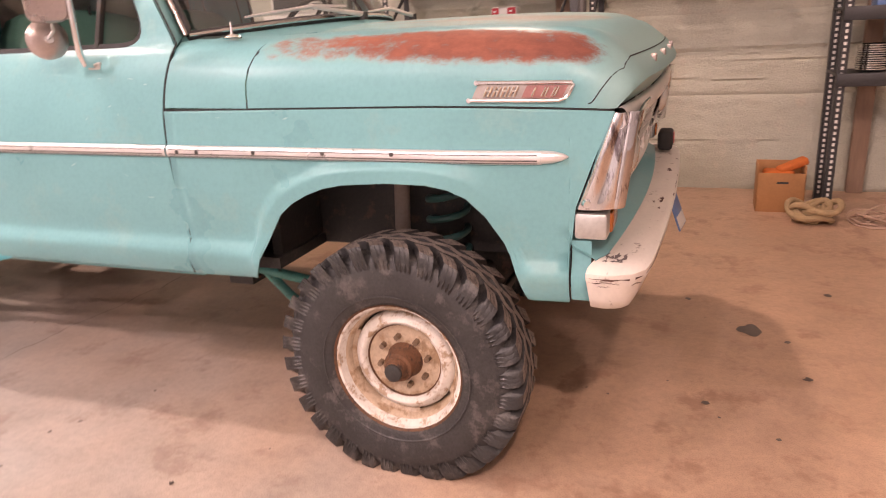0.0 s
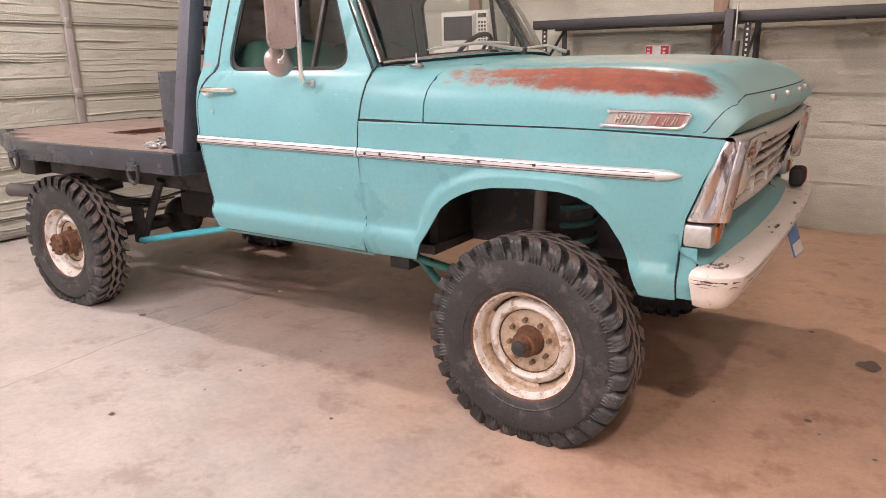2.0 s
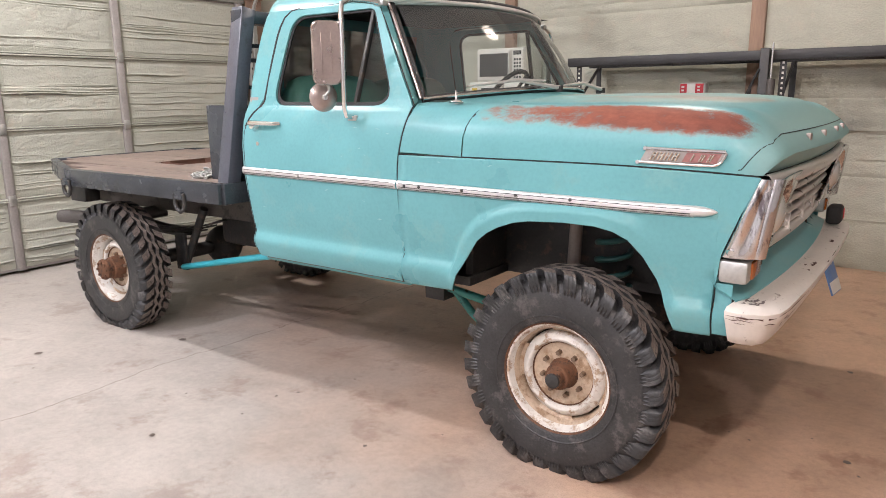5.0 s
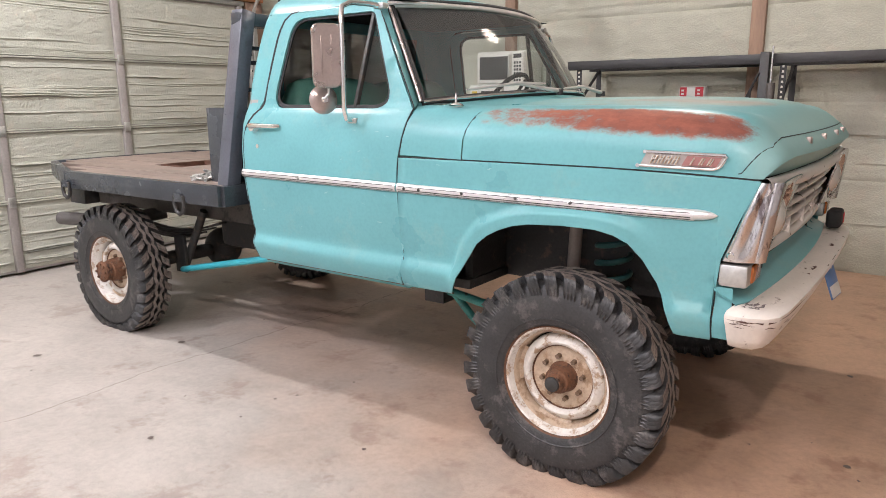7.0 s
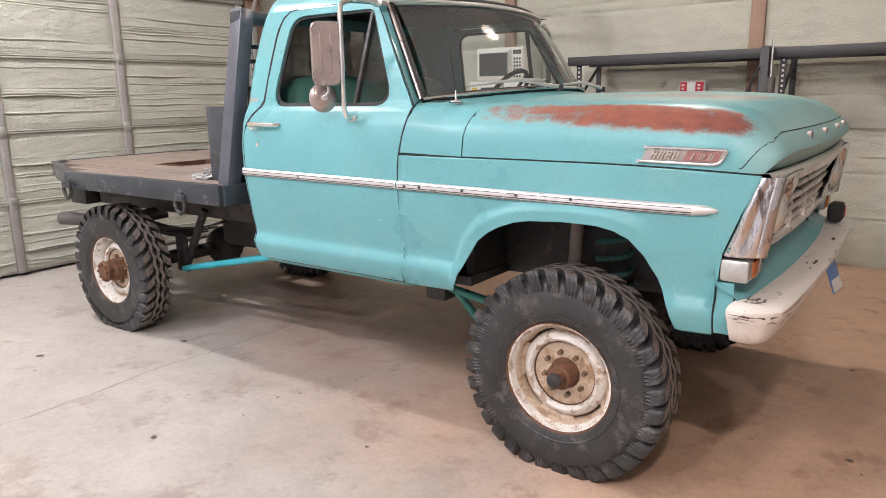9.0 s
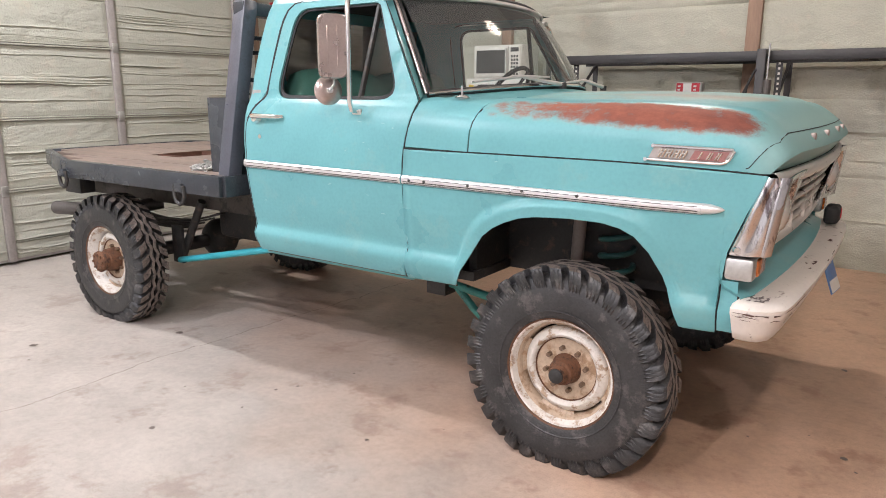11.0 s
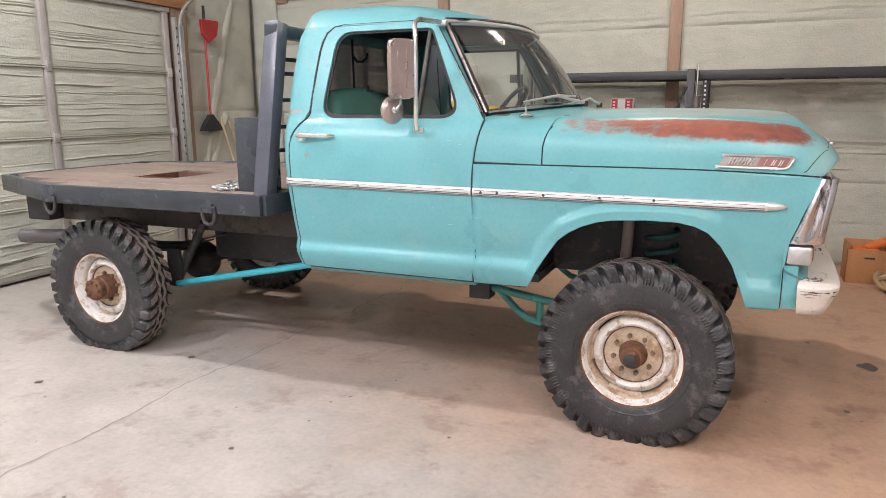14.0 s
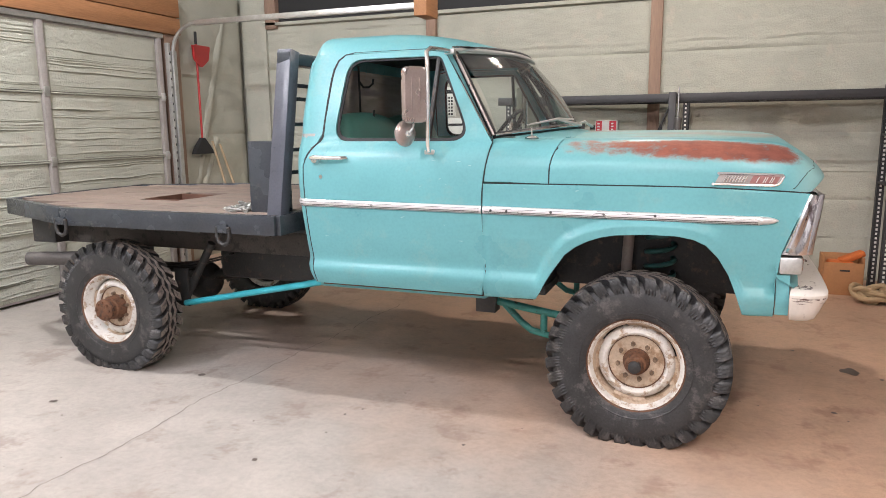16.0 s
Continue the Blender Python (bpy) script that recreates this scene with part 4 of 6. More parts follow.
# hooks hung in the rear window
for y in (-0.30,):
    pts = [(-1.77, y, 1.93), (-1.765, y, 1.62), (-1.74, y, 1.60), (-1.70, y, 1.60), (-1.675, y, 1.62), (-1.67, y, 1.66)]
    part("gun_rack_hook", tube(pts, 0.007, 8), M_BLACK, truck, "black wire rack hook")
    part("gun_rack_hook", tube([(-1.77, y, 1.84), (-1.74, y, 1.80), (-1.70, y, 1.80), (-1.675, y, 1.82), (-1.67, y, 1.85)], 0.007, 8), M_BLACK, truck)

# grille, lamps and bumper
def lean(z):
    return 0.665 + 0.28 * (z - 0.98)
def face(y, z):
    """The front of the grille, bowed like the nose."""
    return lean(z) + 0.045 * (1 - (y / 0.93) ** 2)
part("grille_back", grid(lambda y, z: (face(y, z) - 0.07, y, z), lin(-0.64, 0.64, 20), lin(0.95, 1.265, 4)), M_BLACK, truck)
for za, zb in ((1.205, 1.262), (0.955, 0.995)):
    bm = grid(lambda y, a: (face(y, (za + zb) / 2) + 0.02 * math.cos(a) - 0.012, y, (za + zb) / 2 + (zb - za) / 2 * math.sin(a)), lin(-0.93, 0.93, 40), lin(-1.9, 1.9, 9))
    part("grille_bar", bm, M_DULL, truck, "dull aluminium grille bar")
for i in range(4):
    z = 1.013 + 0.052 * i
    bm = grid(lambda y, a: (face(y, z) + 0.018 * math.cos(a) - 0.03, y, z + 0.0128 * math.sin(a)), lin(-0.60, 0.60, 24), lin(-2.2, 2.2, 9))
    part("grille_slat", bm, M_DULL, truck, "dull aluminium grille slat")
for y in (-0.30, 0.0, 0.30):
    part("grille_post", box(face(y, 1.1) - 0.06, face(y, 1.1) - 0.03, y - 0.008, y + 0.008, 0.97, 1.24), M_DULL, truck)
for s in (-1, 1):
    # bright shell round the headlamp, wrapping back to the fender
    def shell(a, b, s=s):
        z = 0.985 + 0.262 * b
        xe = float(np.interp(z, [0.985, 1.125, 1.25], [0.613, 0.662, 0.708]))
        w = half_width(min(z, 1.25)) - 0.026 - 0.025 * b
        lip = 0.712 + 0.13 * (z - 0.99)
        if a < 0.45:
            # broad fluted side, from the fender to the front lip
            t = a / 0.45
            flute = 0.009 * math.sin(t * 8.0) * math.sin(b * math.pi)
            p = Vector((xe + (lip - xe) * t, w + 0.010 * math.sin(math.pi * t) - 0.018 * t * t + flute, z))
        elif a < 0.6:
            t = (a - 0.45) / 0.15 * math.pi / 2
            p = Vector((lip + 0.026 * math.sin(t), w - 0.018 - 0.032 * (1 - math.cos(t)), z))
        else:
            t = (a - 0.6) / 0.4
            y = w - 0.05 - 0.31 * t
            p = Vector(((lip + 0.026) * (1 - t) + (face(y, z) + 0.004) * t, y, z))
        # the bowl that holds the lamp
        r = math.hypot(p.y - 0.745, z - 1.118)
        if a > 0.5:
            p.x -= 0.05 * max(0.0, min(1.0, (0.112 - r) / 0.02))
        return (p.x, s * p.y, p.z)
    bm = bmesh.new()
    av = lin(0, 1, 61)
    top = lin(0, 1, 31)
    rows = [[bm.verts.new(shell(a, b)) for b in top] for a in av]
    yl, zl = 0.745, 1.118
    for i in range(60):
        for j in range(len(top) - 1):
            bm.faces.new((rows[i][j], rows[i][j + 1], rows[i + 1][j + 1], rows[i + 1][j]))
    shell_ob = part("headlamp_bezel", bm, M_BEZEL, truck, "worn bright headlamp surround")
    thick(shell_ob, 0.006, 0)
    xl = lean(zl) + 0.012
    cup = lathe([(0.090, -0.02), (0.097, -0.004), (0.096, 0.008), (0.091, 0.010), (0.086, 0.0)], 40)
    bmesh.ops.transform(cup, matrix=Matrix.Translation((xl, s * yl, zl)) @ pose(0, 0, 0, 0, 0, -90), verts=cup.verts[:])
    part("lamp_ring", cup, M_CHROME, shell_ob)
    lens = lathe([(0.0, 0.046), (0.03, 0.043), (0.06, 0.032), (0.082, 0.012), (0.090, -0.006)], 40)
    bmesh.ops.transform(lens, matrix=Matrix.Translation((xl, s * yl, zl)) @ pose(0, 0, 0, 0, 0, -90), verts=lens.verts[:])
    part("headlamp", lens, M_LENS, shell_ob, "round clear headlamp")
    part("bezel_screw", tube([(0.640, s * 0.958, 1.005), (0.646, s * 0.972, 1.005)], [0.013, 0.010], 10), M_CHROME, shell_ob)
    lamp = box(0.607, 0.70, s * 0.865 - 0.093, s * 0.865 + 0.093, 0.898, 0.976, 0.012)
    part("parking_lamp", lamp, M_GALV, truck, "bright parking lamp housing")
    part("amber_lens", box(0.665, 0.708, s * 0.85 - 0.06, s * 0.85 + 0.06, 0.907, 0.968, 0.008), M_AMBER, truck, "amber parking lamp lens")
    # lower corner of the front panel
    def corner(x, z, s=s):
        return side(x, z, s, -0.004)
    thick(part("front_corner", grid(corner, lin(0.601, 0.655, 5), lin(0.715, 0.893, 6)), M_PAINT, truck), 0.004, 0)
def pan(y, v):
    q = 0.05 * (1 - (y / 0.93) ** 2)
    pts = [(0.605 + q, 0.905), (0.630 + q, 0.872), (0.690 + q, 0.842), (0.690 + q, 0.74)]
    return (pts[v][0] - (0.02 if abs(y) > 0.9 else 0), y, pts[v][1])
part("front_pan", grid(pan, lin(-0.955, 0.955, 30), range(4)), M_PAINT, truck, "teal panel under the grille")
# bumper: C section swept along its bowed line, ends turned back
line = [(-0.992, 0.655), (-0.998, 0.69), (-0.994, 0.72), (-0.978, 0.758), (-0.945, 0.780), (-0.88, 0.790), (-0.75, 0.798), (-0.5, 0.808), (-0.25, 0.813), (0, 0.815)]
line = line + [(-y, x) for y, x in line[-2::-1]]
sec = [(-0.10, 0.700), (-0.045, 0.697), (-0.022, 0.708), (-0.006, 0.740), (0.010, 0.778), (0.024, 0.806), (0.024, 0.820), (0.008, 0.830), (-0.06, 0.835), (-0.12, 0.834)]
def bumper(i, j):
    y, x = line[i]
    a, b = line[max(i - 1, 0)], line[min(i + 1, len(line) - 1)]
    d = Vector((b[1] - a[1], b[0] - a[0])).normalized()
    n = Vector((d.y, -d.x))
    o, z = sec[j]
    return (x + n.x * o, y + n.y * o, z)
bump = thick(part("bumper", grid(bumper, range(len(line)), range(len(sec))), M_WHITE, truck, "chipped white steel bumper"), 0.006, 0)
for y in (-0.45, 0.45, -0.62, 0.3):
    part("bumper_hole", lathe([(0.0, 0), (0.012, 0)], 12, False), M_BLACK, bump).location = (0.765 - 0.04 * y * y, y, 0.8345)

# wear on the bumper: u runs along it from the near end, v over its section
def on_bumper(u, v, out=0.004):
    i, j = min(int(u), len(line) - 2), min(int(v), len(sec) - 2)
    a, b, c, d = (Vector(bumper(p, q)) for p, q in ((i, j), (i + 1, j), (i, j + 1), (i + 1, j + 1)))
    fu, fv = u - i, v - j
    p = a.lerp(b, fu).lerp(c.lerp(d, fu), fv)
    nrm = (b - a).cross(c - a).normalized()
    return p + (nrm if nrm.dot(Vector((1, 0, 1)) if i > 2 else Vector((0.3, -1, 1))) > 0 else -nrm) * out


def worn(name, u0, u1, v, wide, mat, rnd, wander=0.12, n=7):
    """A ragged sliver of bare metal along the bumper."""
    bm = bmesh.new()
    rows = []
    for k in range(n):
        f = k / (n - 1)
        w = wide * (0.25 + rnd.random()) * (0.15 + min(1, 4 * f, 4 - 4 * f))
        vv = v + rnd.uniform(-wander, wander)
        u = u0 + (u1 - u0) * f
        rows.append((bm.verts.new(on_bumper(u, vv - w)), bm.verts.new(on_bumper(u, vv + w))))
    for p, q in zip(rows, rows[1:]):
        bm.faces.new((p[0], p[1], q[1], q[0]))
    part(name, bm, mat, bump)


rnd = random.Random(21)
# long cracks round the near corner, under the top edge
for u0, u1, v, wide in ((0.1, 4.2, 5.15, 0.13), (0.1, 2.4, 4.72, 0.07), (4.0, 6.8, 5.3, 0.10), (0.8, 1.8, 4.25, 0.05), (3.0, 4.1, 4.3, 0.05), (5.2, 5.5, 4.1, 0.20), (5.5, 6.4, 3.7, 0.07)):
    worn("crack", u0, u1, v, wide, M_CHIP, rnd, n=10)
# single chips further along
for k in range(13):
    u = rnd.uniform(6, len(line) - 5)
    worn("chip", u, u + rnd.uniform(0.10, 0.35), rnd.choice([5.4, 6.2, 6.8, 7.3, 7.7]), rnd.uniform(0.06, 0.16), M_CHIP, rnd, 0.05, 5)
# scraped patch of slivers on top of the near corner
for k in range(26):
    u = rnd.uniform(0.8, 4.0)
    worn("scrape", u, u + rnd.uniform(0.4, 1.5), 7.9 + rnd.uniform(-0.25, 0.75), rnd.uniform(0.04, 0.11), M_SCRAPE, rnd, 0.05, 8)

# wheels
def make_wheel(x, y, s, front, r=0.441, name="wheel"):
    """s: -1 with the outer face towards -y."""
    place = Matrix.Translation((x, y, 0.404)) @ (Matrix.Identity(4) if s < 0 else pose(0, 0, 0, 0, 0, 180))
    # y runs outwards as minus; the tyre is 0.31 wide, its middle at 0
    rim = lathe([(0.229, -0.118), (0.233, -0.130), (0.229, -0.137), (0.220, -0.133), (0.211, -0.116), (0.207, -0.108)], 56)
    root = part(name, rim, M_RIM, truck, "cream steel wheel with a mud tyre")
    root.matrix_basis = place
    part("barrel", lathe([(0.207, -0.108), (0.203, -0.103), (0.198, -0.096), (0.195, -0.07), (0.190, -0.04), (0.187, 0.01), (0.222, 0.03)], 56), M_RIMRUST if front else M_RIM, root, "tan rust-stained wheel barrel" if front else "white wheel barrel")
    disc = lathe([(0.185, -0.054), (0.184, -0.066), (0.176, -0.078), (0.163, -0.089), (0.153, -0.095), (0.146, -0.093), (0.140, -0.086), (0.136, -0.074)], 56)
    part("disc", disc, M_RIM, root)
    part("hub_face", lathe([(0.136, -0.074), (0.133, -0.069), (0.110, -0.066), (0.052, -0.066)], 56), M_RIMRUST, root, "rust-stained wheel centre")
    # bridges from the disc to the rim, with long narrow slots between
    for k in range(4):
        spoke = bmesh.new()
        a0 = k * math.pi / 2 + 1.02
        arc = [(spoke.verts.new((0.183 * math.cos(t), -0.068, 0.183 * math.sin(t))), spoke.verts.new((0.198 * math.cos(t), -0.080, 0.198 * math.sin(t)))) for t in lin(a0, a0 + 0.80, 12)]
        for p, q in zip(arc, arc[1:]):
            spoke.faces.new((p[0], p[1], q[1], q[0]))
        part("web", spoke, M_RIMRUST, root)
    # rust creeping out from under the rim's edge and the disc's fold
    part("rim_edge", lathe([(0.2275, -0.1385), (0.2315, -0.1412), (0.2350, -0.1440)], 56), M_RUST, root, "rusty rim edge")
    part("disc_fold", lathe([(0.1365, -0.0765), (0.1340, -0.0725), (0.1315, -0.0705)], 56), M_RUST, root, "rusty fold round the wheel centre")
    # black ring stands in for the shade behind the slots
    part("slot_shade", lathe([(0.10, -0.03), (0.19, -0.03)], 32), M_BLACK, root, "black backing for shade in the wheel slots")
    tag = "rusty brown hub"
    if front:
        hub = lathe([(0.066, -0.066), (0.062, -0.075), (0.056, -0.09), (0.055, -0.118), (0.050, -0.130), (0.040, -0.133), (0.038, -0.150), (0.034, -0.163), (0.0, -0.164)], 28)
        part("hub", hub, M_RUST, root, tag)
        part("hub_cap", lathe([(0.031, -0.160), (0.030, -0.172), (0.022, -0.176), (0.0, -0.176)], 20), M_FRAME, root)
    else:
        hub = lathe([(0.082, -0.066), (0.078, -0.10), (0.074, -0.132), (0.064, -0.138), (0.066, -0.168), (0.072, -0.174), (0.070, -0.186), (0.058, -0.191), (0.0, -0.192)], 14)
        part("hub", hub, M_RUST, root, tag)
        for k in range(8):
            a = k * math.pi / 4
            part("flange_bolt", tube([(0.052 * math.cos(a), -0.186, 0.052 * math.sin(a)), (0.052 * math.cos(a), -0.200, 0.052 * math.sin(a))], 0.009, 6), M_RUST, root)
    for k in range(8):
        a = k * math.pi / 4 + 0.2
        part("lug_nut", tube([(0.090 * math.cos(a), -0.064, 0.090 * math.sin(a)), (0.090 * math.cos(a), -0.088, 0.090 * math.sin(a))], [0.012, 0.010], 6), M_LUG, root)
    # carcass
    prof = [(0.221, -0.122), (0.228, -0.138), (0.245, -0.148), (0.285, -0.157), (0.325, -0.160), (0.355, -0.157), (0.380, -0.150), (0.397, -0.140), (0.407, -0.126), (0.411, -0.06), (0.412, 0.0)]
    prof = prof + [(a, -b) for a, b in prof[-2::-1]]
    tyre = part("tyre", lathe(prof, 96), M_RUBBER, root, "worn black mud tyre with chunky lugs")
    part("bead_line", lathe([(0.262, -0.1535), (0.266, -0.1565), (0.270, -0.1555)], 72), M_RUBBER, tyre)
    tread = bmesh.new()
    n = 32

    def block(a0, a1, stations):
        """A lug through stations (y, r outer, r inner, turn)."""
        prev = None
        for yy, ro, ri, tw in stations:
            q = []
            for a in (a0 + tw, a1 + tw):
                for rr in (ro, ri):
                    q.append(tread.verts.new((rr * math.cos(a), yy, rr * math.sin(a))))
            if prev:
                tread.faces.new((prev[0], prev[2], q[2], q[0]))
                tread.faces.new((prev[0], q[0], q[1], prev[1]))
                tread.faces.new((prev[2], prev[3], q[3], q[2]))
            else:
                tread.faces.new((q[0], q[1], q[3], q[2]))
            prev = q
        tread.faces.new((prev[0], prev[2], prev[3], prev[1]))
    step = 2 * math.pi / n
    for i in range(n):
        for sg, off in ((-1, 0.0), (1, 0.5)):
            a = (i + off) * step
            w = step * 0.60
            # a swept shoulder lug, its top cut by two thin sipes, running out on the sidewall
            for b in range(3):
                lo, hi = a + w * (b / 3 + 0.014), a + w * ((b + 1) / 3 - 0.014)
                st = [(sg * 0.1545, 0.370, 0.352, -0.034), (sg * 0.1590, 0.396, 0.366, -0.020), (sg * 0.1545, 0.424, 0.38, -0.004), (sg * 0.143, 0.4385, 0.39, 0.016),
                      (sg * 0.118, 0.4405, 0.400, 0.048), (sg * 0.070, 0.441, 0.400, 0.105)]
                block(lo, hi, st)
    # two continuous zigzag ribs round the middle
    for mid, turn in ((-0.032, 0.0), (0.032, 0.5)):
        rows = []
        for k in range(2 * n):
            t = (k / 2 + turn) * step
            off = mid + (0.013 if k % 2 else -0.013)
            rows.append([tread.verts.new((rr * math.cos(t), off + dy, rr * math.sin(t))) for dy, rr in ((-0.021, 0.402), (-0.019, 0.441), (0.019, 0.441), (0.021, 0.402))])
        for p, q in zip(rows, rows[1:] + rows[:1]):
            for e in range(3):
                tread.faces.new((p[e], p[e + 1], q[e + 1], q[e]))
    for f in tread.faces:
        f.material_index = int(all(math.hypot(v.co.x, v.co.z) > 0.437 for v in f.verts))
    tread_ob = part("tread", tread, M_RUBBER, tyre, "chunky tread lugs with dusty worn tops")
    tread_ob.data.materials.append(M_TREAD)
    # the tyre stands flat on the floor
    for me in (tyre.data, tread_ob.data):
        for v in me.vertices:
            # a narrow tyre: its middle and inner side lie closer to the outer wall
            v.co.y = v.co.y if v.co.y < -0.12 else (-0.12 + (v.co.y + 0.12) * 0.58 if v.co.y < 0.12 else v.co.y - 0.10)
            if v.co.z < -0.402:
                v.co.z = -0.402 + (v.co.z + 0.402) * 0.05
    return root


make_wheel(0.012, -0.802, -1, True)
make_wheel(0.012, 0.80, 1, True)
make_wheel(-3.32, -0.792, -1, False)
make_wheel(-3.32, 0.79, 1, False)

# nameplate on the hood's side
def hood_side(x, z, out=0.0):
    h = z - 1.278
    sc = float(np.interp(x, HOOD_X, HOOD_S))
    yf = float(np.interp(h / sc, [a[1] for a in SEC[:9]], [a[0] for a in SEC[:9]]))
    w = half_width(1.275) - 0.055 * (max(0, x - 0.2) / 0.55) ** 2
    return (x, yf * w - out, z)


def plate_at(u, v, out):
    """u along, v up the slanted nameplate."""
    x = 0.318 + 0.022 * v + (0.264 + 0.002 * v) * u
    z = 1.2905 + 0.047 * v - 0.006 * u
    return hood_side(x, z, out)


badge = part("nameplate", grid(lambda u, v: plate_at(u, v, 0.004), lin(0.02, 0.98, 14), lin(0.05, 0.95, 4)), M_STILE, truck, "chrome nameplate with a faded red field")
edge = [plate_at(u, 0, 0.006) for u in lin(0, 0.93, 12)] + [plate_at(0.98, 0.12, 0.006)] + [plate_at(1.0, v, 0.006) for v in lin(0.3, 0.85, 4)] + [plate_at(u, 1, 0.006) for u in lin(0.97, 0.0, 12)]
part("frame", tube(edge, 0.0055, 8), M_CHROME, badge)
for v in (0, 1):
    part("stud", tube([plate_at(0.0, v, 0.0), plate_at(0.0, v, 0.012)], 0.007, 8), M_CHROME, badge)
part("red_field", grid(lambda u, v: plate_at(u, v, 0.0065), lin(0.54, 0.95, 8), lin(0.16, 0.84, 3)), M_FADED, badge, "faded red field")
for u in (0.14, 0.23, 0.32, 0.41):
    for du in (0.0, 0.045):
        part("mark", tube([plate_at(u + du, 0.22, 0.008), plate_at(u + du, 0.78, 0.008)], 0.0035, 6), M_CHROME, badge)
    part("mark", tube([plate_at(u, 0.55, 0.008), plate_at(u + 0.045, 0.55, 0.008)], 0.0035, 6), M_CHROME, badge)
for u in (0.64, 0.74, 0.84):
    part("mark", tube([plate_at(u, 0.24, 0.009), plate_at(u, 0.74, 0.009)], 0.0032, 6), M_CHROME, badge)
for u in (0.77, 0.87):
    part("mark", tube([plate_at(u, 0.24, 0.009), plate_at(u, 0.74, 0.009)], 0.0028, 6), M_CHROME, badge)


def hood_surf(x, y, out=0.0):
    """A point on the hood's top over station x, y as a share of its half width."""
    sc = float(np.interp(x, HOOD_X, HOOD_S))
    h = float(np.interp(y, [a[0] for a in SEC], [a[1] for a in SEC]))
    p = Vector(hood_point(x, y, h, sc))
    p.z += out
    return p


seam = [hood_surf(0.640 + 0.078 * k, -1 + 0.001 + 0.06 * k ** 2.5) + Vector((0, -0.001, 0)) for k in lin(0, 1, 10)] + [hood_surf(0.718, y, 0.0025) for k, y in zip(lin(0.05, 1, 24), lin(-0.92, 0.92, 24))]
part("nose_seam", tube(seam, 0.0022, 6), M_BLACK, hood, "dark seam across the nose")
for y in (-0.52, -0.20, 0.20, 0.52):
    p = hood_surf(0.738, y)
    part("nose_mark", box(p.x - 0.006, p.x + 0.012, p.y - 0.018, p.y + 0.018, p.z - 0.016, p.z + 0.014, 0.004), M_MIRBACK, hood, "small chrome mark on the nose")

# aerial base, wipers, dash ornament, mirrors
part("aerial_base", lathe([(0.0, 0.014), (0.018, 0.013), (0.034, 0.004), (0.036, 0.0)], 20, False), M_CHROME, truck, "chrome aerial base").matrix_basis = pose(-0.535, -0.835, 1.490, -12, 0, 0) @ Matrix.Diagonal((1.0, 0.55, 1, 1))
part("aerial_stub", tube([(-0.535, -0.835, 1.492), (-0.537, -0.834, 1.542)], [0.007, 0.003], 8), M_CHROME, truck)
for piv, mid, end in (((-0.415, -0.10, 1.553), (-0.50, -0.36, 1.585), (-0.60, -0.66, 1.558)), ((-0.445, 0.50, 1.545), (-0.46, 0.28, 1.575), (-0.45, 0.02, 1.566))):
    wiper = part("wiper", tube([piv, mid], [0.011, 0.006], 8), M_DULL, truck, "dull metal windscreen wiper")
    a, b = Vector(mid), Vector(end)
    part("blade", tube([a.lerp(b, -0.55) + Vector((0, 0, -0.012)), a + Vector((0, 0, 0.004)), b], [0.004, 0.008, 0.004], 6), M_DULL, wiper)
    part("pivot", tube([Vector(piv) - Vector((0, 0, 0.02)), Vector(piv) + Vector((0, 0, 0.008))], 0.018, 12), M_FRAME, wiper)
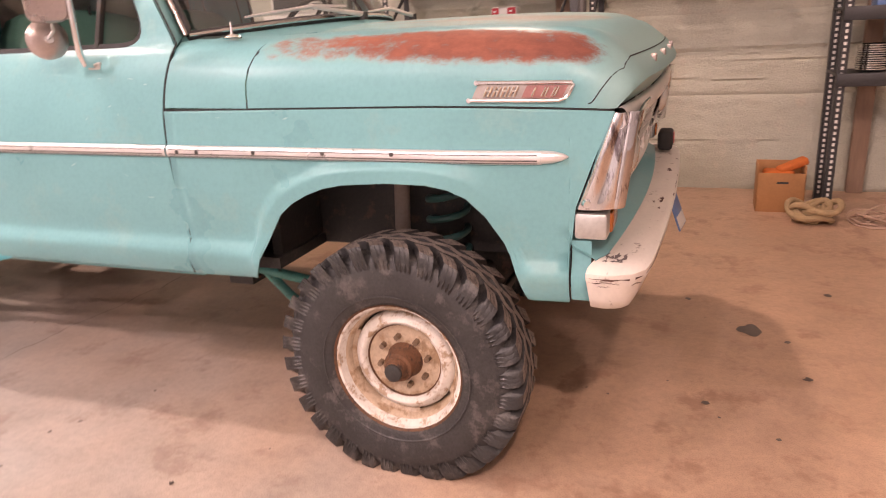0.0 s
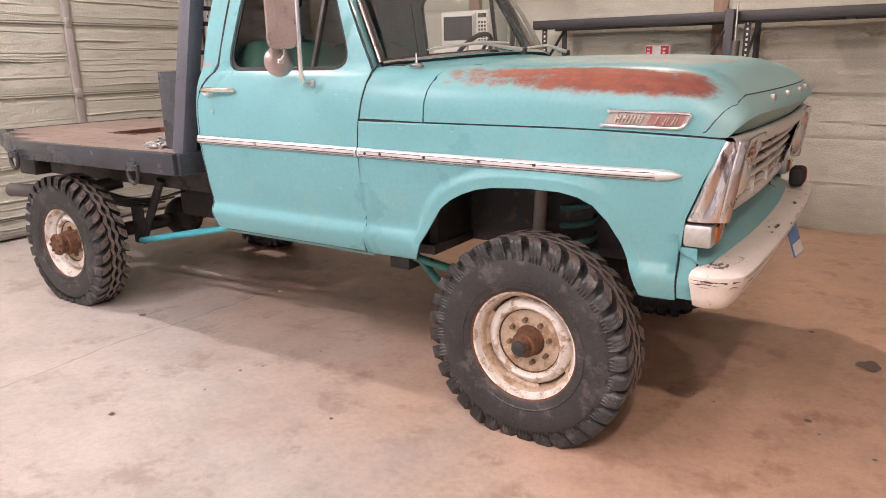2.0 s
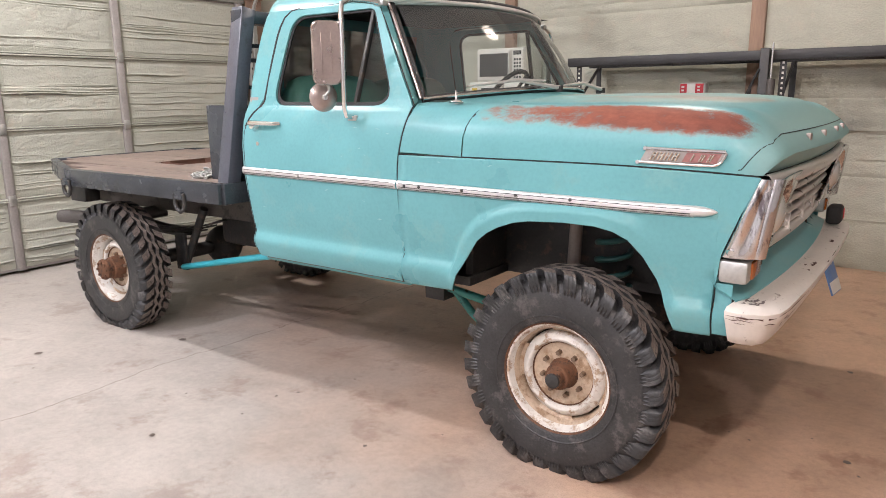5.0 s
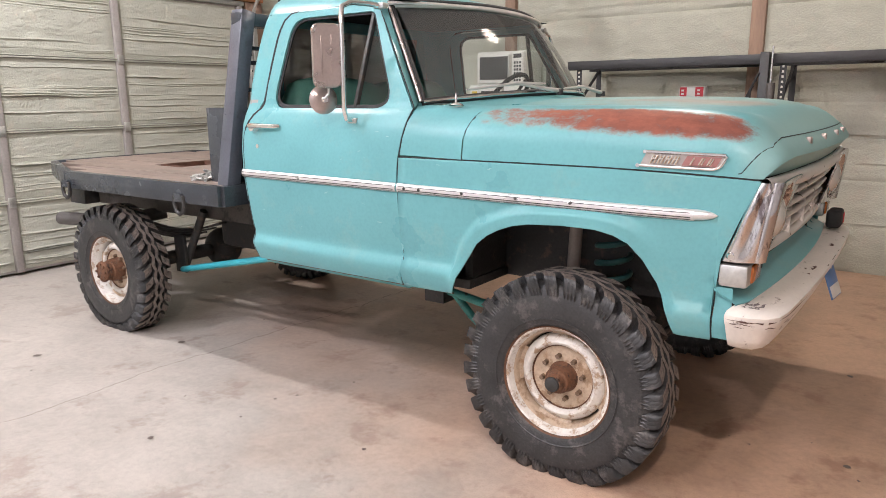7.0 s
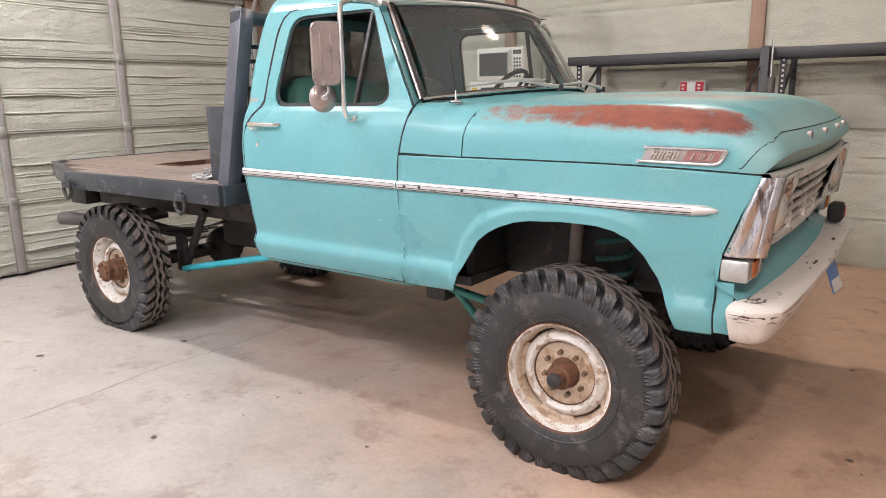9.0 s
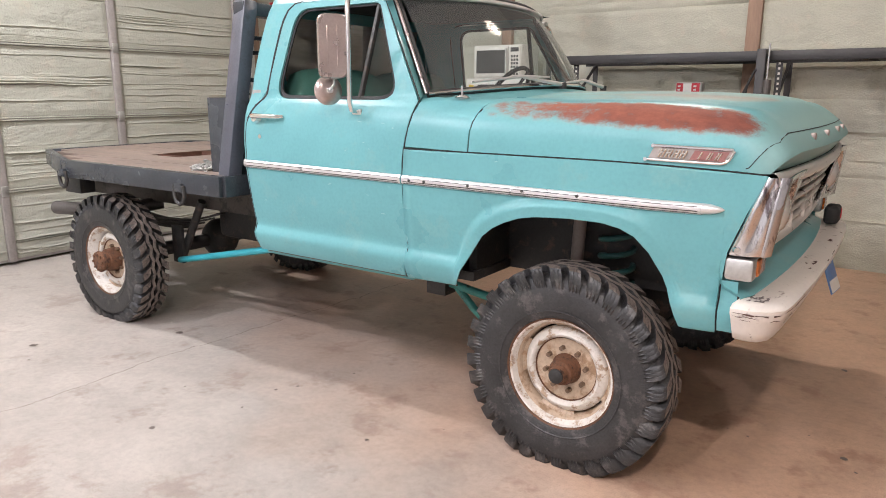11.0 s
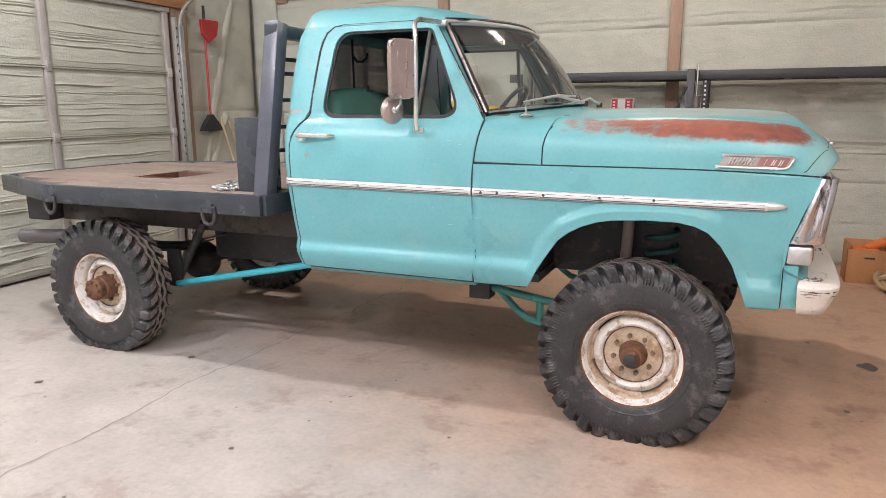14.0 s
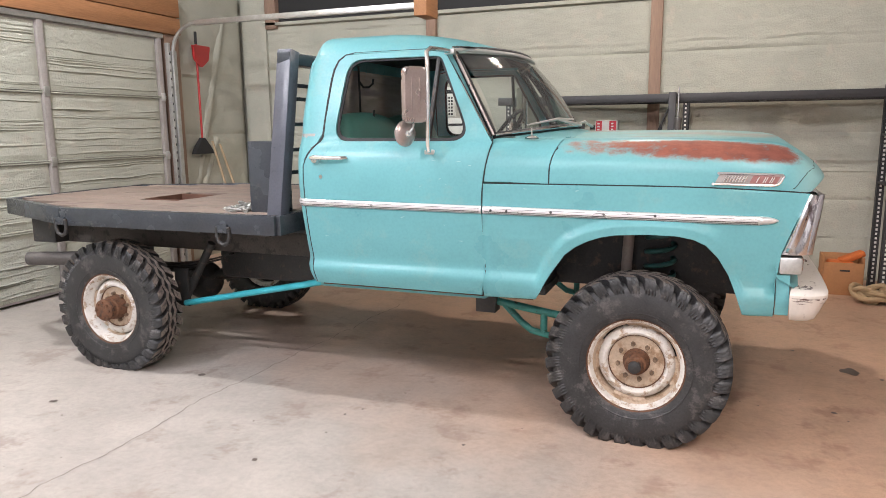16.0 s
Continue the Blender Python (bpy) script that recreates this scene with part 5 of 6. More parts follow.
for s in (-1, 1):
    arm = part("mirror_arm", tube([(-0.985, s * 0.80, 1.935), (-1.01, s * 0.84, 1.940), (-1.035, s * 0.93, 1.940), (-1.035, s * 0.985, 1.918), (-1.025, s * 1.003, 1.87), (-1.024, s * 1.004, 1.68), (-1.028, s * 1.0, 1.47), (-1.032, s * 0.985, 1.435), (-1.045, s * 0.93, 1.428)], 0.0115, 10), M_CHROME, truck, "bright steel mirror arm")
    for q in ((-0.985, s * 0.78, 1.935), (-1.048, s * 0.915, 1.424)):
        part("clamp", box(q[0] - 0.028, q[0] + 0.028, q[1] - 0.02, q[1] + 0.02, q[2] - 0.013, q[2] + 0.013, 0.005), M_GALV, arm)
    # long flat mirror, its ribbed back towards the nose
    out = rounded([(-0.062, -0.137), (-0.062, 0.137), (0.062, 0.137), (0.062, -0.137)], 0.035)
    bm = bmesh.new()
    front = [bm.verts.new((0.012, y, z)) for y, z in out]
    low = [bm.verts.new((0.02, y * 0.93, z * 0.96)) for y, z in out]
    back = [bm.verts.new((-0.012, y, z)) for y, z in out]
    n = len(out)
    for i in range(n):
        j = (i + 1) % n
        bm.faces.new((front[i], front[j], low[j], low[i]))
        bm.faces.new((front[i], back[i], back[j], front[j]))
    bm.faces.new(low)
    bm.faces.new(back)
    head = part("mirror_head", bm, M_MIRBACK, truck, "tall mirror with a tarnished back")
    head.matrix_basis = pose(-1.080, s * 1.048, 1.708, 0, 0, s * 38)
    for dy in (-0.022, 0.022):
        part("rib", box(0.018, 0.0235, dy - 0.0025, dy + 0.0025, -0.085, 0.085, 0.001), M_MIRBACK, head)
    part("glass", box(-0.0145, -0.0125, -0.052, 0.052, -0.125, 0.125), M_CHROME, head)
    for z in (1.832, 1.582):
        part("mirror_link", tube([(-1.024, s * 1.004, z), (-1.05, s * 1.01, z + 0.006), (-1.075, s * 1.04, z + 0.004)], 0.006, 8), M_GALV, arm)
    rnd_bm = lathe([(0.0, -0.012), (0.02, -0.016), (0.045, -0.010), (0.060, 0.0), (0.066, 0.008), (0.064, 0.016), (0.0, 0.018)], 32)
    spot = part("round_mirror", rnd_bm, M_MIRBACK, truck, "round tarnished spot mirror")
    spot.matrix_basis = pose(-1.138, s * 1.015, 1.520, 0, 0, s * -62) if s < 0 else pose(-1.138, s * 1.015, 1.520, 0, 0, 118)
    part("boss", tube([(0, -0.012, 0), (0, -0.028, 0)], [0.02, 0.012], 12), M_CHROME, spot)
    part("rod", tube([(-1.09, s * 1.03, 1.57), (-1.10, s * 1.02, 1.545), (-1.118, s * 1.03, 1.522)], 0.006, 8), M_GALV, spot).parent = arm

# paint chip and holes
part("paint_chip", lathe([(0.0, 0.0), (0.008, 0.0)], 9), M_BLACK, truck, "dark chip in the paint").location = Vector(side(-0.372, 1.064, -1, 0.001))
part("paint_chip", lathe([(0.0, 0.0), (0.005, 0.0)], 9), M_BLACK, truck).location = Vector(side(-0.365, 1.045, -1, 0.001))

# pale scuffs low on the door and fender
rnd = random.Random(33)
for k in range(22):
    x, z = rnd.uniform(-1.65, -0.2), rnd.choice([rnd.uniform(0.88, 1.10), rnd.uniform(1.18, 1.40)])
    if -0.74 < x < -0.42 and z < 0.9 or x > -0.42 and z < 1.1 or z > 1.26 and x > -0.8:
        continue
    ln, wd, up = rnd.uniform(0.006, 0.035), rnd.uniform(0.0012, 0.003), rnd.uniform(-0.6, 0.6)
    bm = bmesh.new()
    rim_pts = [(x - ln / 2, z - up * ln / 2), (x, z + wd), (x + ln / 2, z + up * ln / 2), (x + ln * 0.1, z - wd)]
    bm.faces.new([bm.verts.new(side(a, b, -1, 0.0028)) for a, b in rim_pts])
    part("paint_scuff", bm, M_SCUFF, truck, "pale scuff in the paint")

# number plate hanging from the bumper, as plain shapes
plate = box(-0.003, 0.003, -0.075, 0.075, -0.07, 0.07, 0.002)
lp = part("plate", plate, M_BLUE, bump, "bent blue and white plate")
lp.matrix_basis = pose(0.850, -0.02, 0.745, 0, -20, -6)
part("plate_band", box(0.0035, 0.005, -0.068, 0.068, -0.065, -0.015), M_PALE, lp)
part("plate_bolt", tube([(0.0, 0.0, 0.06), (0.012, 0.0, 0.06)], 0.008, 8), M_GALV, lp)

# inner wheel wells, engine bay, frame and running gear
for s in (-1, 1):
    part("inner_fender", box(-0.70, 0.66, s * 0.52 - 0.01, s * 0.52 + 0.01, 0.70, 1.27), M_FRAME, truck, smooth=False)
    part("well_roof", box(-0.72, 0.52, min(s * 0.60, s * 0.95), max(s * 0.60, s * 0.86), 1.13, 1.14), M_FRAME, truck, smooth=False)
    part("well_rear", box(-0.72, -0.705, min(s * 0.45, s * 0.88), max(s * 0.45, s * 0.88), 0.72, 1.25), M_FRAME, truck, smooth=False)
    part("frame_rail", box(-4.30, 0.585, s * 0.42 - 0.035, s * 0.42 + 0.035, 0.735, 0.885, 0.008), M_BROWN_RAIL, truck)
    # coil and damper
    turns = [(0.085 + 0.070 * math.cos(a), s * 0.56 + 0.070 * math.sin(a) * 1.0, 0.56 + 0.056 * a / (2 * math.pi) * 1.35) for a in lin(0, 2 * math.pi * 7, 120)]
    part("coil_spring", tube(turns, 0.0135, 8), M_SPRING, truck, "teal painted coil spring")
    part("damper", tube([(-0.095, s * 0.60, 0.50), (-0.065, s * 0.60, 1.12)], 0.028, 14), M_DAMP, truck, "pale dusty shock absorber")
    # ladder bar from its bracket to the axle
    y = s * 0.52
    arm = part("radius_arm", tube([(-0.84, y, 0.565), (-0.5, y, 0.515), (-0.05, y, 0.45)], 0.022, 10), M_COIL, truck, "green tubular ladder bar")
    part("lower_tube", tube([(-0.76, y, 0.548), (-0.66, y, 0.45), (-0.60, y, 0.405), (-0.50, y, 0.385), (-0.05, y, 0.375)], 0.020, 10), M_COIL, arm)
    part("rung", tube([(-0.53, y, 0.52), (-0.53, y, 0.39)], 0.020, 10), M_COIL, arm)
    part("arm_bracket", box(-0.92, -0.80, y - 0.05, y + 0.05, 0.50, 0.74, 0.006), M_FRAME, truck)
    # rear spring pack and link
    for k in range(4):
        half = 0.62 - 0.11 * k
        pts = [(-3.32 + x, s * 0.45, 0.62 + 0.10 * (x / 0.62) ** 2 - 0.016 * k) for x in lin(-half, half, 14)]
        bm = None
        for a, b in zip(pts, pts[1:]):
            bm = bar(a, b, 0.06, 0.012, bm, 0.0)
        ob = part("spring_leaf", bm, M_FRAME, truck)
    part("link_bar", tube([(-3.00, s * 0.58, 0.385), (-1.93, s * 0.70, 0.622), (-1.70, s * 0.72, 0.675)], 0.021, 12), M_LINK, truck, "bright blue-teal traction bar")
    part("link_plate", box(-3.09, -2.98, s * 0.56 - 0.012, s * 0.56 + 0.012, 0.36, 0.62, 0.004), M_FRAME, truck)
    part("shock_rear", tube([(-3.05, s * 0.52, 0.40), (-2.80, s * 0.52, 0.80)], 0.027, 12), M_FRAME, truck)
    part("mud_bracket", box(-4.28, -4.06, s * 0.60 - 0.06, s * 0.60 + 0.06, 0.76, 0.96, 0.01), M_FRAME, truck)
part("front_axle", tube([(0.02, -0.66, 0.405), (0.02, 0.66, 0.405)], 0.042, 14), M_FRAME, truck)
part("rear_axle", tube([(-3.32, -0.66, 0.405), (-3.32, 0.66, 0.405)], 0.05, 14), M_FRAME, truck)
fog = part("fog_lamp", box(0.72, 0.79, 0.69, 0.83, 0.850, 0.945, 0.02, seg=3), M_BLACK, truck, "small black lamp on the bumper")
part("red_lens", box(0.785, 0.793, 0.79, 0.82, 0.87, 0.925, 0.003), M_REDPRINT, fog)
for x, y in ((-3.32, 0.0), (0.02, 0.22)):
    own = bmesh.new()
    bmesh.ops.create_uvsphere(own, u_segments=18, v_segments=12, radius=0.15)
    bmesh.ops.transform(own, matrix=Matrix.Translation((x, y, 0.405)) @ Matrix.Diagonal((1, 0.9, 1, 1)), verts=own.verts[:])
    part("differential", own, M_FRAME, truck)
part("engine", box(-0.42, 0.45, -0.30, 0.30, 0.78, 1.30, 0.04), M_FRAME, truck)
part("gearbox", tube([(-0.45, 0, 0.78), (-1.5, 0, 0.72)], [0.16, 0.11], 14), M_FRAME, truck)
part("fuel_tank", box(-2.90, -2.05, -0.33, 0.36, 0.52, 0.80, 0.04), M_FRAME, truck)
part("propeller_shaft", tube([(-1.5, 0, 0.70), (-3.2, 0, 0.45)], 0.04, 12), M_FRAME, truck)
part("cross_member", box(-0.05, 0.08, -0.45, 0.45, 0.72, 0.80, 0.01), M_FRAME, truck)
part("radiator", box(0.50, 0.56, -0.60, 0.60, 0.78, 1.25), M_BLACK, truck)
part("tie_rod", tube([(0.17, -0.62, 0.40), (0.17, 0.62, 0.40)], 0.017, 10), M_FRAME, truck)
part("exhaust_pipe", tube([(-4.16, -0.80, 0.668), (-3.90, -0.74, 0.672), (-3.66, -0.66, 0.68), (-3.52, -0.52, 0.70), (-3.46, -0.38, 0.72)], 0.048, 18, caps=False), M_PIPE, truck, "grey steel exhaust pipe")
# black disc stands in for the shade inside the pipe
part("bore_shade", lathe([(0.0, 0), (0.046, 0)], 18), M_BLACK, truck).matrix_basis = pose(-4.10, -0.786, 0.669, 0, 0, 103)
part("bump_stop", box(-0.66, -0.55, -0.62, -0.50, 0.70, 0.745, 0.01), M_FRAME, truck)

# ---- flatbed ----
bed = part("flatbed", box(-4.40, -1.95, -0.05, 0.05, 0.935, 0.99, 0.004), M_FRAME, truck, "dark steel flatbed with a worn wooden deck")
RIM = [(-1.945, -1.005), (-3.56, -1.005), (-4.50, -0.64), (-4.50, 0.64), (-3.56, 1.005), (-1.945, 1.005)]
ZT = 1.072
for a, b in zip(RIM, RIM[1:] + RIM[:1]):
    bm = bar((*a, ZT - 0.056), (*b, ZT - 0.056), 0.05, 0.112, None, 0.005)
    part("edge_rail", bm, M_STEEL, bed)
HOLE = (-3.50, -3.14, -0.36, 0.02)
y = -0.98
i = 0
while y < 0.96:
    w = 0.138
    far = max(abs(y), abs(y + w))
    xr = -4.47 if far < 0.62 else -3.56 - (0.98 - far) / 0.365 * 0.94
    spans = [(xr, -1.96)]
    if y + w > HOLE[2] and y < HOLE[3]:
        spans = [(xr, HOLE[0]), (HOLE[1], -1.96)]
    for xa, xb in spans:
        part("plank", box(xa, xb, y + 0.002, y + w - 0.002, ZT - 0.045, ZT - 0.004 + random.Random(i).uniform(-0.002, 0.002), 0.003, seg=1), M_DECK, bed)
        i += 1
    y += w
part("hatch", box(HOLE[0], HOLE[1], HOLE[2], HOLE[3], ZT - 0.10, ZT - 0.075), M_RUSTBOX, bed, "rusty sunken hitch plate")
for xa, xb, ya, yb in ((HOLE[0] - 0.0, HOLE[0] + 0.008, HOLE[2], HOLE[3]), (HOLE[1] - 0.008, HOLE[1], HOLE[2], HOLE[3]), (HOLE[0], HOLE[1], HOLE[2], HOLE[2] + 0.008), (HOLE[0], HOLE[1], HOLE[3] - 0.008, HOLE[3])):
    part("hatch_side", box(xa, xb, ya, yb, ZT - 0.10, ZT - 0.006), M_RUSTBOX, bed)
part("hatch_pin", tube([(-3.36, -0.22, ZT - 0.075), (-3.36, -0.22, ZT - 0.03)], 0.03, 12), M_RUST, bed)
for x in (-2.1, -2.6, -3.1, -3.6, -4.1):
    part("cross_sill", box(x - 0.03, x + 0.03, -0.9 if x > -3.6 else -0.62, 0.9 if x > -3.6 else 0.62, 0.93, ZT - 0.046, 0.004), M_FRAME, bed)
for s in (-1, 1):
    part("bed_runner", box(-4.4, -1.95, s * 0.42 - 0.04, s * 0.42 + 0.04, 0.886, 0.932, 0.004), M_FRAME, bed)
    # leaning posts of the headboard
    a, b = Vector((-1.992, s * 0.935, 0.97)), Vector((-1.982, s * 0.745, 1.99))
    part("rack_post", bar(a, b, 0.095, 0.085, None, 0.006), M_POST, bed, "dark steel headboard post, lightened for its sheen")
    # side box
    plate = box(-2.215, -2.01, s * 0.80 - 0.065, s * 0.80 + 0.065, ZT - 0.004, 1.482, 0.006)
    part("corner_box", plate, M_STEEL, bed, "dark steel corner box")
    for hx, hy, turn in ((-2.29, s * 1.035, 0), (-3.545, s * 1.035, 0)):
        lug = part("ring_lug", box(-0.035, 0.035, -0.012, 0.012, -0.03, 0.02, 0.005), M_STEEL, bed)
        lug.matrix_basis = pose(hx, hy, 0.995, 0, 0, turn)
        pts = [(0.042 * sx, -0.0, zz * 1.25) for sx, zz in ((-1, 0.0), (-1.05, -0.04), (-0.75, -0.068), (0, -0.080), (0.75, -0.068), (1.05, -0.04), (1, 0.0))]
        part("tie_ring", tube(pts + [(0, 0, 0.002)], 0.012, 10, closed=True), M_FRAME, lug, "heavy steel tie-down ring")
part("rack_top", bar((-1.985, -0.80, 1.945), (-1.985, 0.80, 1.945), 0.085, 0.07, None, 0.006), M_STEEL, bed)
part("rack_base", bar((-1.965, -0.95, 1.02), (-1.965, 0.95, 1.02), 0.08, 0.10, None, 0.006), M_STEEL, bed)
for z in (1.30, 1.43, 1.576, 1.721, 1.798):
    w = 0.93 - 0.17 * (z - 1.0)
    part("rack_bar", bar((-1.975, -w, z), (-1.975, w, z), 0.022, 0.022, None, 0.004), M_STEEL, bed)

# ---- loose things ----
# chain heaped on the deck
chain = thing("chain", (-2.30, -0.815, 1.07), "heap of bright steel chain lying on the flatbed", "chain")
link_me = None
rnd = random.Random(9)
pts = [(0.013 * math.cos(a) * (1.0), 0.0085 * math.sin(a), 0) for a in lin(0, 2 * math.pi, 15)[:-1]]
pts = [(x + (0.007 if x > 0 else -0.007), y, z) for x, y, z in pts]
for i in range(170):
    if link_me is None:
        ob = part("link", tube(pts, 0.0033, 6, closed=True), M_GALV, chain)
        link_me = ob.data
    else:
        ob = new("link", link_me)
        ob.parent = chain
    r = 0.085 * math.sqrt(rnd.random())
    a = rnd.uniform(0, 2 * math.pi)
    ob.matrix_basis = pose(r * 1.35 * math.cos(a), r * math.sin(a), 0.008 + (0.085 - r) * rnd.uniform(0.0, 0.6), rnd.uniform(-50, 50), rnd.uniform(-30, 30), rnd.uniform(0, 360))

# broom and red pan hung on the end wall
bx = XD + 0.04
broom = thing("broom", (bx, 2.56, 1.27), "red-handled broom with black bristles hung on the wall", "broom")
part("handle", tube([(0, 0.0, 0.16), (0.0, 0.0, 1.40)], 0.013, 10), M_RED, broom)
part("grip", tube([(0, 0.0, 1.27), (0.0, 0.0, 1.41)], 0.016, 10), M_BLACK, broom)
own = bmesh.new()
rows = []
for z, w, d in ((0.19, 0.03, 0.02), (0.15, 0.055, 0.028), (0.10, 0.10, 0.032), (0.04, 0.145, 0.034), (0.0, 0.16, 0.034)):
    rows.append([own.verts.new((x * d, y * w, z)) for x, y in ((-1, -1), (1, -1), (1.2, 0), (1, 1), (-1, 1))])
for a, b in zip(rows, rows[1:]):
    for j in range(5):
        own.faces.new((a[j], a[(j + 1) % 5], b[(j + 1) % 5], b[j]))
own.faces.new(rows[0]), own.faces.new(rows[-1])
part("bristles", own, M_BLACK, broom)
pan = thing("dustpan", (bx + 0.03, 2.58, 2.27), "red plastic pan hung over the broom handle", "dustpan")
out = rounded([(-0.14, 0.25), (0.14, 0.25), (0.12, 0.09), (0.0, 0.0), (-0.12, 0.09)], [0.02, 0.02, 0.05, 0.03, 0.05])
bm = bmesh.new()
fr = [bm.verts.new((0.02 + 0.02 * (z / 0.25), y, z)) for y, z in out]
bk = [bm.verts.new((0.0, y, z)) for y, z in out]
bm.faces.new(fr), bm.faces.new(bk)
for i in range(len(out)):
    j = (i + 1) % len(out)
    bm.faces.new((fr[i], fr[j], bk[j], bk[i]))
part("scoop", bm, M_RED, pan)
for a, b in (((bx + 0.03, 2.70, 1.42), (bx + 0.25, 2.95, 0.0)), ((bx + 0.02, 2.85, 1.38), (bx + 0.3, 3.12, 0.0))):
    pole = part("leaning_pole", tube([a, b], 0.014, 10), M_POLE, None)
    tagged(pole, "thin tan wooden pole leaning on the wall", "pole", "leaning poles")

# ---- racks along the back wall ----
def upright(x, y, z1, parent, w=0.05):
    """A slotted post."""
    bm = box(x - w / 2, x + w / 2, y - 0.003, y + 0.003, 0, z1)
    bm = box(x - w / 2, x - w / 2 + 0.006, y, y + w, 0, z1, 0, bm)
    ob = part("upright", bm, M_RACK, parent, smooth=False)
    return ob


rack = thing("storage_rack", (0, 0, 0), "long black steel rack with a wire deck against the wall", "rack")
for x in (-1.70, 0.06):
    for y in (2.92, 3.38):
        up = upright(x, y, 1.78, rack)
        for k in range(22):
            if y < 3:
                part("slot", box(x - 0.008, x + 0.008, y - 0.0045, y - 0.0032, 0.9 + k * 0.04, 0.918 + k * 0.04), M_PALE, up)
    for k in range(5):
        za = 0.15 + 0.33 * k
        part("strut", bar((x, 2.94, za), (x, 3.37, za + 0.3), 0.02, 0.02, None, 0.002), M_RACK, rack)
part("front_beam", box(-1.80, 1.80, 2.87, 2.92, 1.768, 1.848, 0.006), M_RACK, rack)
part("rear_beam", box(-1.80, 1.80, 3.36, 3.40, 1.768, 1.848, 0.006), M_RACK, rack)
for i in range(72):
    x = -1.77 + i * 0.05
    part("deck_wire", tube([(x, 2.90, 1.812), (x, 3.38, 1.812)], 0.004, 5), M_RACK, rack)
for i in range(5):
    y = 2.98 + i * 0.09
    part("deck_wire", tube([(-1.78, y, 1.818), (1.78, y, 1.818)], 0.004, 5), M_RACK, rack)
part("shelf_board", box(-1.72, 0.08, 2.94, 3.40, 1.42, 1.445, 0.003), M_RACK, rack)
for x in (-1.0, 0.75, 1.2):
    part("cross_bar", bar((x, 2.90, 1.79), (x, 3.38, 1.79), 0.05, 0.04, None, 0.003), M_RACK, rack)
# unseen flat dark sheets on the wire deck, placed for their wall shadows
for x, y, w, d, rz in ((0.66, 3.13, 0.26, 0.42, 2), (1.02, 3.08, 0.30, 0.29, 42), (-0.4, 3.14, 0.5, 0.28, 3)):
    own = grid(lambda u, v: (u, v, 0.003 + 0.014 * noise.noise(Vector((u * 6, v * 6, x)))), lin(-w / 2, w / 2, 14), lin(-d / 2, d / 2, 10))
    ob = thick(part("folded_sheet", own, M_BLACK), 0.004, 1.0)
    ob.matrix_basis = pose(x, y, 1.838, 0, 0, rz)
    tagged(ob, "unseen dark sheet placed for its wall shadow", "tarp", "sheets on the rack")
# jack stand post with a bright screw, hoses
jack = thing("high_lift_jack", (-0.06, 2.82, 0), "black and silver lifting jack standing against the rack", "jack")
part("bar", box(-0.035, 0.035, -0.03, 0.03, 0, 1.86, 0.006), M_RACK, jack)
part("rod", tube([(0.055, -0.02, 1.2), (0.055, -0.02, 1.90)], 0.010, 10), M_CHROME, jack, "bright steel rod")
part("sleeve", tube([(0.06, -0.02, 0.9), (0.06, -0.02, 1.62)], 0.032, 14), M_PIPE, jack)
for k in range(3):
    pts = [(-0.03 - 0.06 * math.sin(t * math.pi) - 0.02 * k, -0.03, 1.70 - 0.35 * t - 0.05 * k) for t in lin(0, 1, 12)]
    part("hose", tube(pts, 0.009, 8), M_BLACK, jack)
# printed red and white packet on the shelf
pk = thing("printed_packet", (-0.72, 3.22, 1.445), "red and white printed packet standing on the rack", "packet")
part("wrap", box(-0.115, 0.115, -0.05, 0.05, 0, 0.165, 0.02, seg=3), M_PALE, pk)
for xa, xb in ((-0.105, -0.045), (0.03, 0.10)):
    part("print_band", box(xa, xb, -0.0525, -0.0505, 0.01, 0.155, 0.0), M_REDPRINT, pk, "red printed band")
for xa in (-0.08, 0.06):
    for k in range(4):
        part("print_mark", box(xa - 0.012, xa + 0.012, -0.0545, -0.053, 0.03 + k * 0.03, 0.045 + k * 0.03), M_PALE, pk)

# shelving at the end of the wall
sh = thing("shelving_unit", (0, 0, 0), "black slotted steel shelving loaded with odds and ends", "shelving")
for x in (1.80, 3.4):
    for y in (2.78, 3.22):
        up = upright(x, y, 1.90, sh, 0.06)
        for k in range(44):
            for dx in (-0.012,):
                part("slot", box(x - 0.009, x + 0.009, y - 0.0045, y - 0.0032, 0.06 + k * 0.041, 0.082 + k * 0.041), M_PALE, up)
for z in (0.98, 1.42, 1.80):
    part("shelf_beam", box(1.77, 3.43, 2.76, 2.80, z - 0.05, z + 0.04, 0.004), M_RACK, sh)
    part("shelf_deck", box(1.77, 3.43, 2.80, 3.24, z + 0.015, z + 0.035), M_RACK, sh)
